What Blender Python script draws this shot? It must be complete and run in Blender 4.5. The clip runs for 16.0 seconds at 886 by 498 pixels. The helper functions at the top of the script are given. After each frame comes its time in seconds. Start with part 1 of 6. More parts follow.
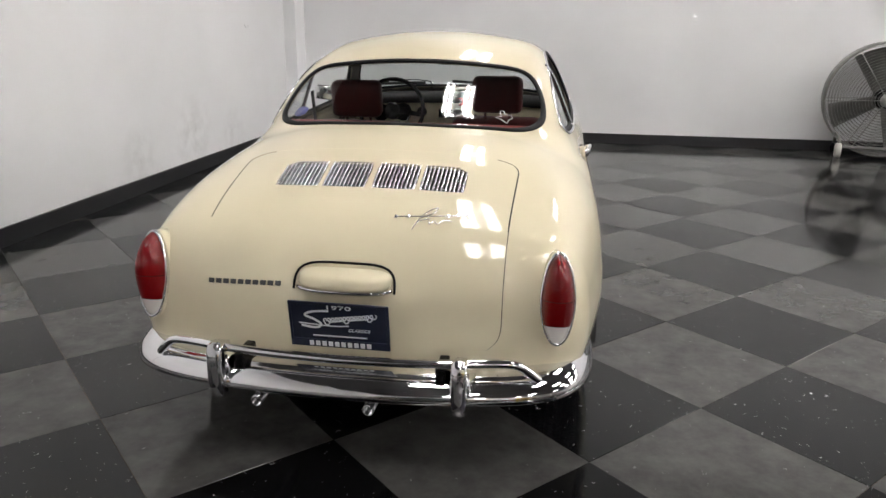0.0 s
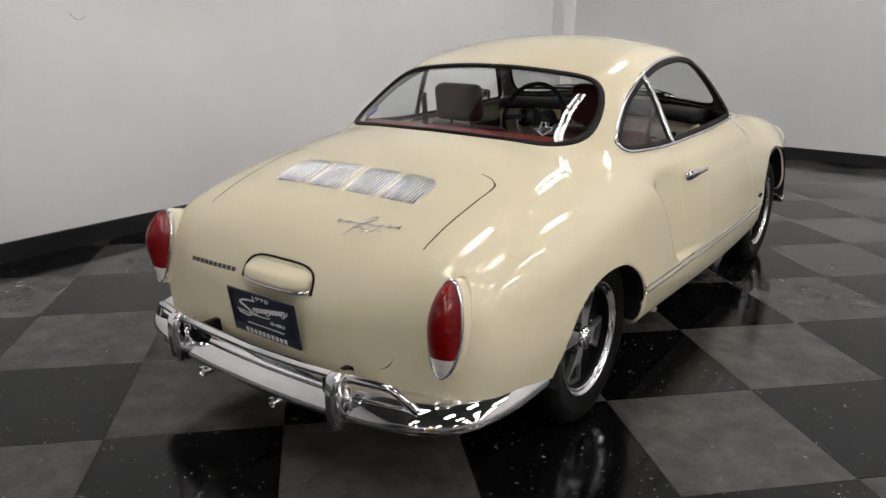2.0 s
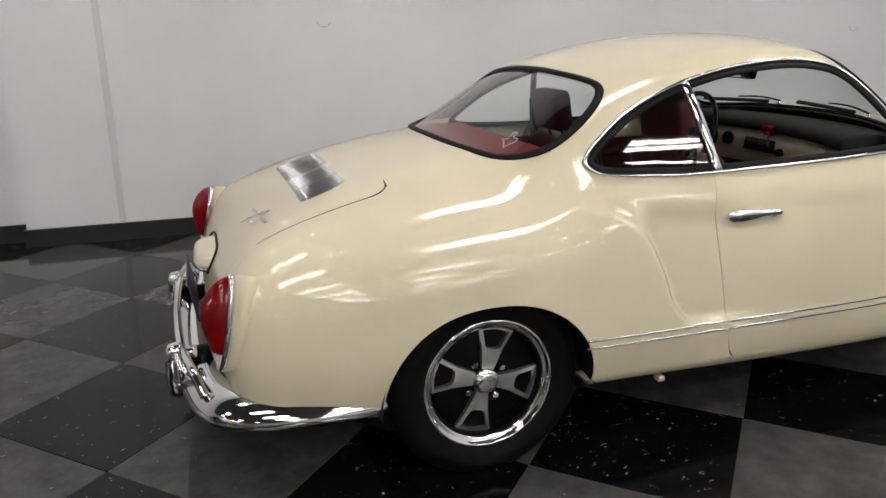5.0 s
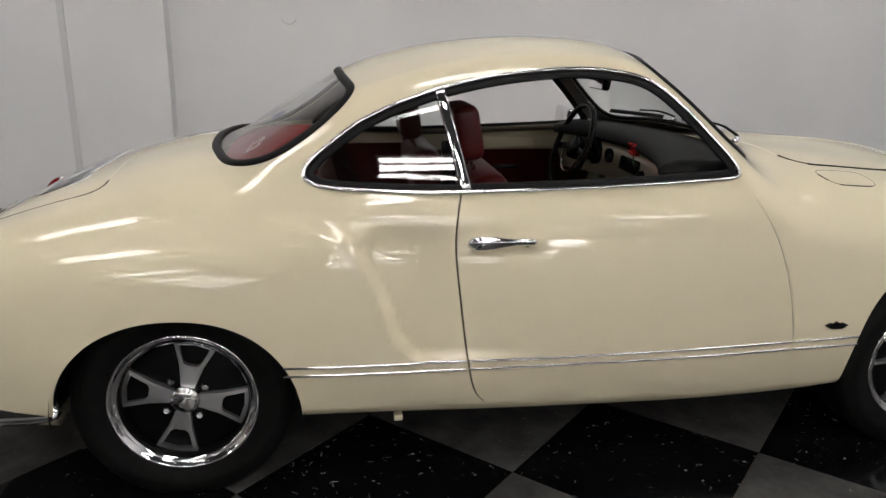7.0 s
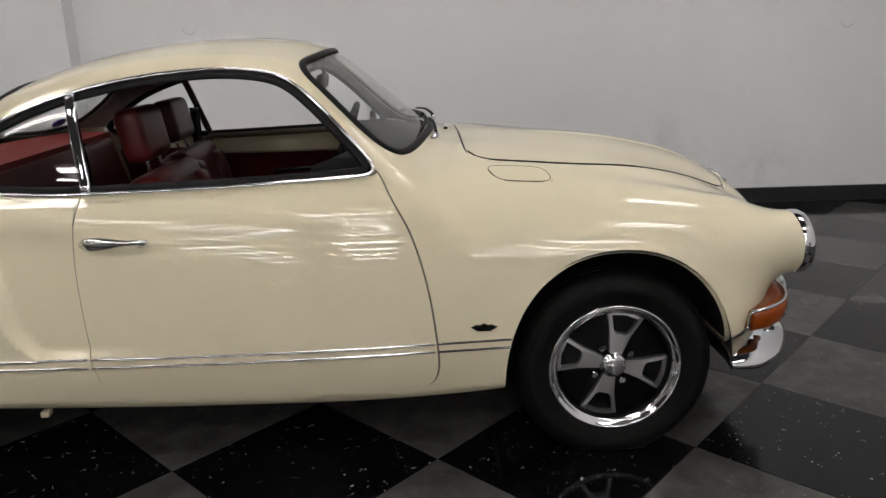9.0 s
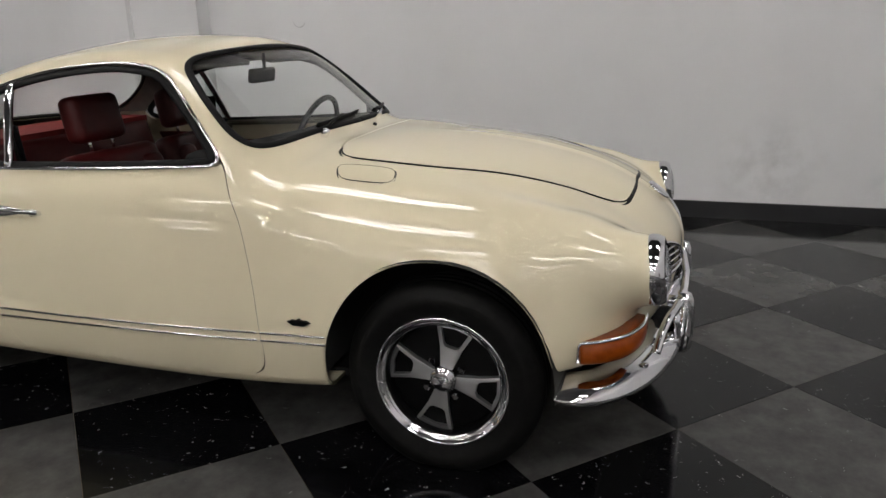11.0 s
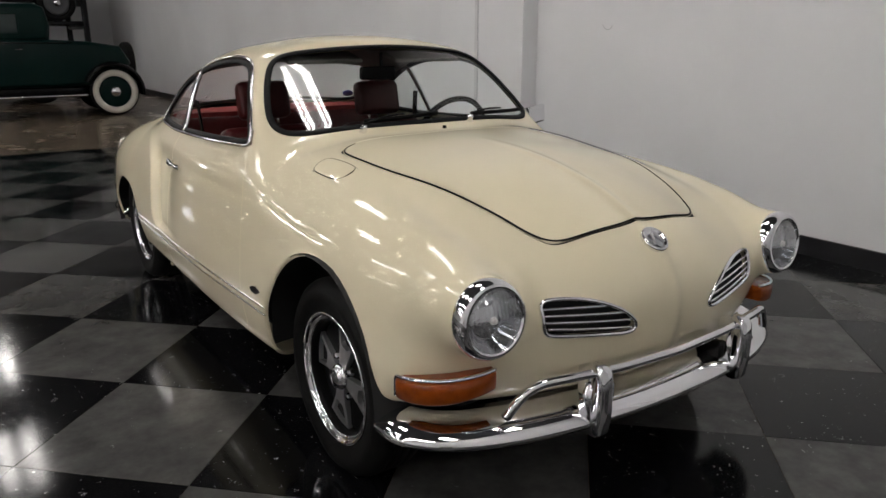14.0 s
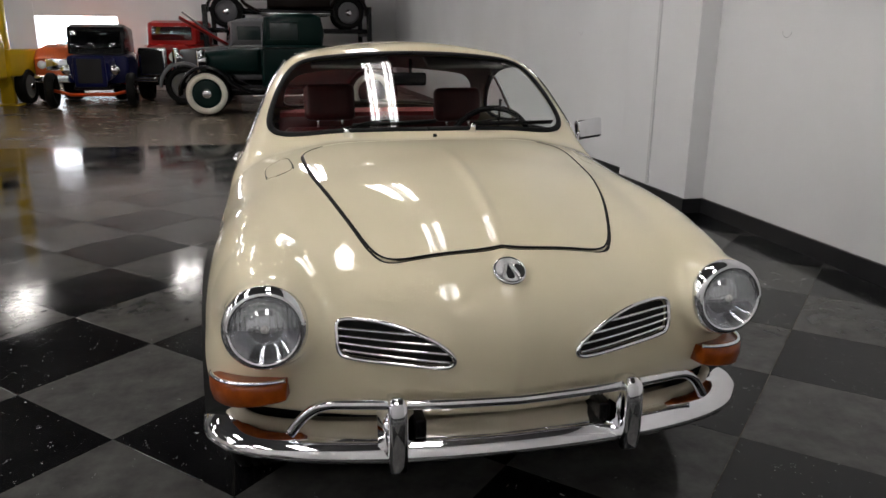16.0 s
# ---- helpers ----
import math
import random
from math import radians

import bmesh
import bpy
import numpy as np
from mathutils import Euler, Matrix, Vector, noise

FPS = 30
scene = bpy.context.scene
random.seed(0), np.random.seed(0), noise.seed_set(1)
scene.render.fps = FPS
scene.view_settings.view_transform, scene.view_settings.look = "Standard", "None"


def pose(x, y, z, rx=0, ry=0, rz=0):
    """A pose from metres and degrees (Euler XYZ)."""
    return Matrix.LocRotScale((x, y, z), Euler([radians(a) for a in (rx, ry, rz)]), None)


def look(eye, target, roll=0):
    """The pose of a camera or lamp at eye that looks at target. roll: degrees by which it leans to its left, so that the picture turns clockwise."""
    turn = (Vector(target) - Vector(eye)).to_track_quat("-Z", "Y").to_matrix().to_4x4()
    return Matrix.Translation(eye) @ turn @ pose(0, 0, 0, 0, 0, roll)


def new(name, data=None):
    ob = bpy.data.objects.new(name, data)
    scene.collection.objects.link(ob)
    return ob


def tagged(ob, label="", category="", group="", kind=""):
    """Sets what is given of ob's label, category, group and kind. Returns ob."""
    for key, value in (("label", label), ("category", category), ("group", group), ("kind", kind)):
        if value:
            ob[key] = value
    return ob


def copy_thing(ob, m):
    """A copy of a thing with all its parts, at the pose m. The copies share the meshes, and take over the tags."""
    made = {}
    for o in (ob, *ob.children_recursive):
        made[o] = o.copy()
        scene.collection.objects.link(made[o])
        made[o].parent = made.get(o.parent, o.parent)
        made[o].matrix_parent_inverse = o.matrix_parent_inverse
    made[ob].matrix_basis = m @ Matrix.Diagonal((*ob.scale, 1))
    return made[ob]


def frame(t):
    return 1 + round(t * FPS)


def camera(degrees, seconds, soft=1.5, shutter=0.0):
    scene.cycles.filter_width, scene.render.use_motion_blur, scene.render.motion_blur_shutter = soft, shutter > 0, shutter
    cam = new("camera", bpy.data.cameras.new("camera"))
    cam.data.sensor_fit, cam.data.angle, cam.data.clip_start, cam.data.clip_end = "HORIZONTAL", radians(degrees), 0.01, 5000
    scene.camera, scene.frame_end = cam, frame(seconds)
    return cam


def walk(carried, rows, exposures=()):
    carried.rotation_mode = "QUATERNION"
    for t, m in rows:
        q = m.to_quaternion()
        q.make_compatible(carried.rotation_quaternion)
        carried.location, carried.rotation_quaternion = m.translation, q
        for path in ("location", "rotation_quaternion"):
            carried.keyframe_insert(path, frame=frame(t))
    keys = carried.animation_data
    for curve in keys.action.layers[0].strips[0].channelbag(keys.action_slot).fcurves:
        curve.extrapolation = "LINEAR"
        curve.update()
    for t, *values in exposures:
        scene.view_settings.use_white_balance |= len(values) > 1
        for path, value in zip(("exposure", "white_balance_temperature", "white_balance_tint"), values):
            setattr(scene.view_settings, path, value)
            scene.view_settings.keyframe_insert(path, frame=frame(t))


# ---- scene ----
cam = camera(62.4, 16.0)
PATH = [
    (0, (0.606, -4.001, 1.32), (0.322, -2.106, 0.745), 0.7),
    (0.5, (0.895, -3.894, 1.328), (0.402, -2.044, 0.751), 0.7),
    (1, (1.169, -3.775, 1.339), (0.412, -2.017, 0.758), 0.8),
    (1.5, (1.445, -3.619, 1.344), (0.5, -1.955, 0.762), 0.7),
    (2, (1.712, -3.432, 1.347), (0.59, -1.882, 0.763), 0.6),
    (2.5, (1.955, -3.216, 1.344), (0.663, -1.804, 0.764), 0.3),
    (3, (2.152, -2.964, 1.326), (0.724, -1.684, 0.756), 0.2),
    (3.2, (2.233, -2.849, 1.345), (0.74, -1.652, 0.762), -0.1),
    (5.3, (2.634, -1.826, 1.318), (0.805, -1.264, 0.756), 0.0),
    (5.5, (2.650, -1.714, 1.316), (0.808, -1.187, 0.754), 0.2),
    (6, (2.656, -1.392, 1.310), (0.790, -0.952, 0.750), 0.5),
    (6.5, (2.676, -1.081, 1.316), (0.790, -0.734, 0.752), 0.9),
    (7, (2.704, -0.763, 1.319), (0.811, -0.464, 0.754), 1.1),
    (7.5, (2.736, -0.414, 1.319), (0.834, -0.152, 0.755), 0.6),
    (8, (2.772, -0.072, 1.308), (0.866, 0.157, 0.750), -0.2),
    (8.5, (2.806, 0.248, 1.305), (0.891, 0.398, 0.746), -0.8),
    (9, (2.818, 0.590, 1.302), (0.898, 0.651, 0.746), -1.3),
    (9.5, (2.814, 0.925, 1.302), (0.893, 0.872, 0.743), -1.5),
    (10, (2.775, 1.225, 1.296), (0.867, 0.998, 0.738), -1.6),
    (10.2, (2.745, 1.352, 1.300), (0.850, 1.045, 0.736), -1.6),
    (12.3, (2.359, 2.409, 1.307), (0.746, 1.366, 0.752), -0.4),
    (12.5, (2.292, 2.499, 1.311), (0.74, 1.367, 0.755), -0.3),
    (13, (2.078, 2.702, 1.309), (0.664, 1.401, 0.755), -0.2),
    (13.5, (1.857, 2.889, 1.303), (0.592, 1.441, 0.752), -0.1),
    (14, (1.623, 3.071, 1.301), (0.532, 1.49, 0.746), 0.0),
    (14.5, (1.35, 3.207, 1.3), (0.448, 1.511, 0.744), 0.0),
    (15, (1.105, 3.309, 1.3), (0.384, 1.527, 0.75), 0.2),
    (15.5, (0.832, 3.404, 1.298), (0.312, 1.55, 0.756), 0.3),
    (16, (0.523, 3.449, 1.299), (0.127, 1.564, 0.761), 0.4),
]
walk(cam, [(t, look(eye, target, roll)) for t, eye, target, roll in PATH], [(0, 0.67), (1, 0.44), (1.5, 0.36), (3, 0.27), (5.5, 0.2), (7, 0.0), (9, -0.05), (12.5, -0.05), (14.5, -0.05), (16, 0.0)])

from mathutils.bvhtree import BVHTree


# ---- light ----
world = bpy.data.worlds.new("world")
scene.world = world
world.use_nodes = True
world.node_tree.nodes["Background"].inputs[0].default_value = (0.9, 0.95, 1.0, 1)
world.node_tree.nodes["Background"].inputs[1].default_value = 0.05


# ---- materials ----
def material(name, color, rough=0.5, metal=0.0, coat=0.0, spec=0.5):
    m = bpy.data.materials.new(name)
    m.use_nodes = True
    b = m.node_tree.nodes["Principled BSDF"]
    b.inputs["Base Color"].default_value = (*color, 1)
    b.inputs["Roughness"].default_value = rough
    b.inputs["Metallic"].default_value = metal
    b.inputs["Coat Weight"].default_value = coat
    b.inputs["Coat Roughness"].default_value = 0.018
    b.inputs["Specular IOR Level"].default_value = spec
    return m


def node(m, kind, **values):
    n = m.node_tree.nodes.new(kind)
    for key, value in values.items():
        n.inputs[key.replace("_", " ")].default_value = value
    return n


def link(m, a, out, b, into):
    m.node_tree.links.new(a.outputs[out], b.inputs[into])


def mottle(m, scale, dark, light, bump=0.0, detail=6.0, rough=None, fine=0.0):
    """Varies a material's colour between two values by noise at object scale, with a fine bump and uneven gloss."""
    b = m.node_tree.nodes["Principled BSDF"]
    tc = node(m, "ShaderNodeTexCoord")
    n = node(m, "ShaderNodeTexNoise", Scale=scale, Detail=detail)
    link(m, tc, "Object", n, "Vector")
    ramp = node(m, "ShaderNodeValToRGB")
    ramp.color_ramp.elements[0].position, ramp.color_ramp.elements[1].position = 0.3, 0.7
    ramp.color_ramp.elements[0].color, ramp.color_ramp.elements[1].color = (*dark, 1), (*light, 1)
    link(m, n, "Fac", ramp, "Fac")
    link(m, ramp, "Color", b, "Base Color")
    if rough:
        r = node(m, "ShaderNodeMapRange", To_Min=rough[0], To_Max=rough[1])
        n2 = node(m, "ShaderNodeTexNoise", Scale=scale * 2.3, Detail=4.0)
        link(m, tc, "Object", n2, "Vector")
        link(m, n2, "Fac", r, "Value")
        link(m, r, "Result", b, "Roughness")
    if bump:
        n3 = node(m, "ShaderNodeTexNoise", Scale=fine or scale * 8, Detail=3.0)
        link(m, tc, "Object", n3, "Vector")
        bp = node(m, "ShaderNodeBump", Strength=bump, Distance=0.002)
        link(m, n3, "Fac", bp, "Height")
        link(m, bp, "Normal", b, "Normal")
    return m


def glow(name, color, strength):
    m = bpy.data.materials.new(name)
    m.use_nodes = True
    b = m.node_tree.nodes["Principled BSDF"]
    b.inputs["Base Color"].default_value = (*color, 1)
    b.inputs["Emission Color"].default_value = (*color, 1)
    b.inputs["Emission Strength"].default_value = strength
    return m


def glass(name, tint=(0.9, 0.93, 0.92), rough=0.0):
    """Thin pane: clear, with a mirror gloss that grows at grazing angles."""
    m = bpy.data.materials.new(name)
    m.use_nodes = True
    nt = m.node_tree
    nt.nodes.clear()
    out = nt.nodes.new("ShaderNodeOutputMaterial")
    mix = nt.nodes.new("ShaderNodeMixShader")
    clear = node(m, "ShaderNodeBsdfTransparent")
    clear.inputs["Color"].default_value = (*tint, 1)
    gloss = node(m, "ShaderNodeBsdfGlossy", Roughness=rough)
    gloss.inputs["Color"].default_value = (1, 1, 1, 1)
    # Schlick's curve, alike on both sides of the pane
    lw = node(m, "ShaderNodeLayerWeight", Blend=0.5)
    power = node(m, "ShaderNodeMath")
    power.operation = "POWER"
    power.inputs[1].default_value = 5.0
    link(m, lw, "Facing", power, 0)
    curve = node(m, "ShaderNodeMath")
    curve.operation = "MULTIPLY_ADD"
    curve.inputs[1].default_value, curve.inputs[2].default_value = 0.93, 0.07
    link(m, power, 0, curve, 0)
    link(m, curve, 0, mix, 0)
    nt.links.new(clear.outputs[0], mix.inputs[1])
    nt.links.new(gloss.outputs[0], mix.inputs[2])
    nt.links.new(mix.outputs[0], out.inputs[0])
    return m


PAINT = mottle(material("cream_paint", (0.72, 0.64, 0.44), 0.5, coat=1.0, spec=0.06), 1.3, (0.703, 0.631, 0.456), (0.738, 0.666, 0.482), rough=(0.4, 0.5))
CHROME = mottle(material("chrome", (0.8, 0.8, 0.82), 0.06, 1.0), 9, (0.76, 0.76, 0.78), (0.82, 0.82, 0.84), rough=(0.04, 0.07))
RUBBER = material("black_rubber", (0.007, 0.007, 0.0075), 0.5, spec=0.14)
TYRE = mottle(material("tyre_rubber", (0.008, 0.008, 0.008), 0.6, spec=0.12), 30, (0.004, 0.004, 0.004), (0.008, 0.0078, 0.0075), bump=0.2)
DARK = material("dark_cavity", (0.008, 0.008, 0.008), 0.8)
BLACK = material("black_paint", (0.005, 0.005, 0.0055), 0.22, spec=0.2)
SATIN = material("satin_black", (0.004, 0.004, 0.0042), 0.45, spec=0.1)
DARK_METAL = material("dark_metal", (0.10, 0.10, 0.10), 0.4, 0.8)
# red kept dark for the dim light inside the car
RED_VINYL = mottle(material("red_vinyl", (0.08, 0.006, 0.006), 0.42, spec=0.35), 14, (0.048, 0.004, 0.004), (0.072, 0.0055, 0.0055), bump=0.25, fine=300)
DARK_VINYL = mottle(material("dark_vinyl", (0.03, 0.012, 0.012), 0.5), 14, (0.026, 0.012, 0.012), (0.036, 0.014, 0.013), bump=0.25, fine=300)
RED_LENS = mottle(material("red_lens", (0.16, 0.001, 0.002), 0.3, coat=0.8, spec=0.05), 5, (0.14, 0.001, 0.002), (0.19, 0.0015, 0.003))
CLEAR_LENS = material("clear_lens", (0.75, 0.72, 0.68), 0.1, coat=1.0)
AMBER_LENS = mottle(material("amber_lens", (0.26, 0.05, 0.003), 0.35, coat=0.7, spec=0.05), 30, (0.21, 0.038, 0.002), (0.31, 0.062, 0.004))
ALLOY = mottle(material("brushed_alloy", (0.5, 0.5, 0.5), 0.33, 0.9), 12, (0.50, 0.50, 0.51), (0.60, 0.60, 0.61))
# brown stands in for cream paint shaded inside the door gaps
SHUT_LINE = material("shaded_jamb", (0.13, 0.11, 0.08), 0.7)
# brighter red for the shelf, as lit through the rear window
RED_LIT = mottle(material("lit_red_vinyl", (0.2, 0.014, 0.012), 0.7), 14, (0.17, 0.011, 0.01), (0.23, 0.017, 0.014), bump=0.2, fine=200)
GLASS = glass("window_glass")
LENS_GLASS = glass("lamp_glass", (0.95, 0.96, 0.97), 0.02)
def fluted_glass(name):
    """Pressed lamp glass: half clear, half a soft bright gloss, with fine upright flutes."""
    m = glass(name, (0.95, 0.96, 0.97), 0.05)
    nt = m.node_tree
    out = next(n for n in nt.nodes if n.type == "OUTPUT_MATERIAL")
    old = out.inputs[0].links[0].from_socket
    b = node(m, "ShaderNodeBsdfPrincipled", Roughness=0.12, Metallic=0.7)
    b.inputs["Base Color"].default_value = (0.62, 0.64, 0.66, 1)
    tc = node(m, "ShaderNodeTexCoord")
    wave = node(m, "ShaderNodeTexWave", Scale=28.0, Distortion=1.5, Detail=2.0)
    link(m, tc, "Object", wave, "Vector")
    bp = node(m, "ShaderNodeBump", Strength=0.6, Distance=0.004)
    link(m, wave, "Fac", bp, "Height")
    link(m, bp, "Normal", b, "Normal")
    mix = node(m, "ShaderNodeMixShader")
    mix.inputs[0].default_value = 0.33
    nt.links.new(old, mix.inputs[1])
    nt.links.new(b.outputs[0], mix.inputs[2])
    nt.links.new(mix.outputs[0], out.inputs[0])
    return m


FLUTED = fluted_glass("fluted_lamp_glass")
WALL = mottle(material("white_wall_paint", (0.72, 0.72, 0.73), 0.6), 0.8, (0.68, 0.68, 0.69), (0.75, 0.75, 0.76), bump=0.08, fine=60)


def scuffed(m, spots):
    """Grey rubbed patches on a wall round the given places, each (place, reach)."""
    b = m.node_tree.nodes["Principled BSDF"]
    base = b.inputs["Base Color"].links[0].from_socket
    geo = node(m, "ShaderNodeNewGeometry")
    n = node(m, "ShaderNodeTexNoise", Scale=7.0, Detail=6.0, Roughness=0.6)
    link(m, geo, "Position", n, "Vector")
    total = None
    for place, reach in spots:
        d = node(m, "ShaderNodeVectorMath")
        d.operation = "DISTANCE"
        d.inputs[1].default_value = place
        link(m, geo, "Position", d, 0)
        r = node(m, "ShaderNodeMapRange", From_Min=reach, From_Max=0.0, To_Min=0.0, To_Max=1.0)
        link(m, d, "Value", r, "Value")
        if total is None:
            total = r
        else:
            add = node(m, "ShaderNodeMath")
            m.node_tree.links.new(total.outputs[0], add.inputs[0])
            m.node_tree.links.new(r.outputs[0], add.inputs[1])
            total = add
    worn = node(m, "ShaderNodeMapRange", From_Min=0.40, From_Max=0.70, To_Min=0.0, To_Max=0.38)
    link(m, n, "Fac", worn, "Value")
    mul = node(m, "ShaderNodeMath")
    mul.operation = "MULTIPLY"
    m.node_tree.links.new(total.outputs[0], mul.inputs[0])
    m.node_tree.links.new(worn.outputs[0], mul.inputs[1])
    mix = node(m, "ShaderNodeMix")
    mix.data_type = "RGBA"
    mix.inputs[7].default_value = (0.25, 0.24, 0.23, 1)
    m.node_tree.links.new(mul.outputs[0], mix.inputs[0])
    m.node_tree.links.new(base, mix.inputs[6])
    m.node_tree.links.new(mix.outputs[2], b.inputs["Base Color"])


scuffed(WALL, (((-2.73, 2.45, 0.36), 0.42), ((-2.73, 1.5, 0.28), 0.3), ((-2.73, 3.3, 0.25), 0.3), ((-0.9, 5.25, 0.25), 0.35)))
SKIRT = mottle(material("black_skirting", (0.012, 0.012, 0.014), 0.35), 3, (0.01, 0.01, 0.012), (0.018, 0.018, 0.02))
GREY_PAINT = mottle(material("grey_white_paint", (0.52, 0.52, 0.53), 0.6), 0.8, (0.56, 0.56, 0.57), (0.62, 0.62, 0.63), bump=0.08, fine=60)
CEIL = mottle(material("dark_ceiling", (0.06, 0.06, 0.062), 0.8), 0.6, (0.05, 0.05, 0.052), (0.07, 0.07, 0.072))
CONCRETE = mottle(material("brown_concrete", (0.13, 0.10, 0.07), 0.3), 0.7, (0.10, 0.075, 0.05), (0.16, 0.12, 0.085), rough=(0.15, 0.35))
LIGHT = glow("fluorescent_tube", (1.0, 0.965, 0.935), 17.4)


def tile_material(name, dark, light, flake, amount):
    """Worn vinyl tile: mottled colour that differs tile by tile, pale flecks, scuffs and uneven gloss."""
    m = material(name, dark, 0.2)
    b = m.node_tree.nodes["Principled BSDF"]
    tc = node(m, "ShaderNodeTexCoord")
    info = node(m, "ShaderNodeObjectInfo")
    add = node(m, "ShaderNodeVectorMath")
    geo = node(m, "ShaderNodeNewGeometry")
    link(m, geo, "Position", add, 0)
    scale = node(m, "ShaderNodeVectorMath")
    scale.operation = "SCALE"
    link(m, info, "Random", scale, 0)
    scale.inputs["Scale"].default_value = 9.0
    b.inputs["Specular IOR Level"].default_value = 0.21
    link(m, scale, 0, add, 1)
    n = node(m, "ShaderNodeTexNoise", Scale=9.0, Detail=9.0, Roughness=0.65)
    link(m, add, 0, n, "Vector")
    ramp = node(m, "ShaderNodeValToRGB")
    ramp.color_ramp.elements[0].position, ramp.color_ramp.elements[1].position = 0.32, 0.7
    ramp.color_ramp.elements[0].color, ramp.color_ramp.elements[1].color = (*dark, 1), (*light, 1)
    link(m, n, "Fac", ramp, "Fac")
    vor = node(m, "ShaderNodeTexVoronoi", Scale=92.0)
    stretch = node(m, "ShaderNodeMapping")
    stretch.inputs["Scale"].default_value = (1.0, 0.38, 1.0)
    stretch.inputs["Rotation"].default_value = (0, 0, 0.4)
    warp = node(m, "ShaderNodeTexNoise", Scale=40.0, Detail=2.0)
    link(m, add, 0, warp, "Vector")
    mixv = node(m, "ShaderNodeVectorMath")
    mixv.operation = "MULTIPLY_ADD"
    mixv.inputs[1].default_value = (0.07, 0.07, 0.07)
    link(m, warp, "Color", mixv, 0)
    link(m, add, 0, mixv, 2)
    link(m, mixv, 0, stretch, "Vector")
    link(m, stretch, 0, vor, "Vector")
    lt = node(m, "ShaderNodeMath")
    lt.operation = "LESS_THAN"
    sep = node(m, "ShaderNodeSeparateColor")
    link(m, vor, "Color", sep, 0)
    # only some cells carry a fleck, and its size varies from cell to cell
    size = node(m, "ShaderNodeMapRange", From_Min=1.0 - amount, From_Max=1.0, To_Min=0.0, To_Max=0.30)
    link(m, sep, 0, size, "Value")
    link(m, vor, "Distance", lt, 0)
    link(m, size, "Result", lt, 1)
    mix = node(m, "ShaderNodeMix")
    mix.data_type = "RGBA"
    mix.inputs["B"].default_value = (*flake, 1)
    m.node_tree.links.new(lt.outputs[0], mix.inputs[0])
    m.node_tree.links.new(ramp.outputs[0], mix.inputs[6])
    mix.inputs[7].default_value = (*flake, 1)
    m.node_tree.links.new(mix.outputs[2], b.inputs["Base Color"])
    n2 = node(m, "ShaderNodeTexNoise", Scale=2.2, Detail=8.0, Roughness=0.6)
    link(m, add, 0, n2, "Vector")
    r = node(m, "ShaderNodeMapRange", From_Min=0.3, From_Max=0.7, To_Min=0.05, To_Max=0.16)
    link(m, n2, "Fac", r, "Value")
    link(m, r, "Result", b, "Roughness")
    n3 = node(m, "ShaderNodeTexNoise", Scale=5.0, Detail=5.0)
    link(m, geo, "Position", n3, "Vector")
    bp = node(m, "ShaderNodeBump", Strength=0.035, Distance=0.004)
    link(m, n3, "Fac", bp, "Height")
    link(m, bp, "Normal", b, "Normal")
    return m


TILE_GREY = tile_material("grey_vinyl_tile", (0.043, 0.042, 0.041), (0.082, 0.080, 0.077), (0.2, 0.2, 0.2), 0.03)
TILE_BLACK = tile_material("black_vinyl_tile", (0.002, 0.002, 0.0024), (0.006, 0.006, 0.007), (0.28, 0.28, 0.28), 0.17)


# ---- mesh helpers ----
def part(name, bm, mat, parent=None, label="", smooth=True):
    me = bpy.data.meshes.new(name)
    bm.to_mesh(me)
    bm.free()
    me.materials.append(mat)
    for p in me.polygons:
        p.use_smooth = smooth
    ob = new(name, me)
    if parent is not None:
        ob.parent = parent
    if label:
        tagged(ob, label)
    return ob


def thing(name, label, category, group="", at=None):
    ob = new(name)
    if at is not None:
        ob.matrix_basis = at
    return tagged(ob, label, category, group)


def box(bm, size, m=None, bevel=0.0, segments=2):
    """Adds a bevelled box, centred, under the matrix m."""
    r = bmesh.ops.create_cube(bm, size=1.0)
    vs = r["verts"]
    bmesh.ops.scale(bm, vec=size, verts=vs)
    if bevel:
        es = list({e for v in vs for e in v.link_edges})
        out = bmesh.ops.bevel(bm, geom=es, offset=bevel, segments=segments, affect="EDGES", profile=0.6)
        vs = list({v for f in out["faces"] for v in f.verts} | {v for v in vs if v.is_valid})
    if m is not None:
        bmesh.ops.transform(bm, matrix=m, verts=vs)
    return vs


def boxed(size, m=None, bevel=0.0):
    bm = bmesh.new()
    box(bm, size, m, bevel)
    return bm


def lathe(rings, segments=32, m=None, bm=None, close=False):
    """Turns (radius, height) pairs round z."""
    bm = bm or bmesh.new()
    loops = []
    for r, z in rings:
        loops.append([bm.verts.new((r * math.cos(a), r * math.sin(a), z)) for a in (2 * math.pi * i / segments for i in range(segments))])
    for a, b in zip(loops, loops[1:] + ([loops[0]] if close else [])):
        for i in range(segments):
            j = (i + 1) % segments
            bm.faces.new((a[i], a[j], b[j], b[i]))
    if not close:
        if rings[0][0] > 1e-4:
            bm.faces.new(loops[0][::-1])
        if rings[-1][0] > 1e-4:
            bm.faces.new(loops[-1])
    if m is not None:
        bmesh.ops.transform(bm, matrix=m, verts=[v for l in loops for v in l])
    return bm


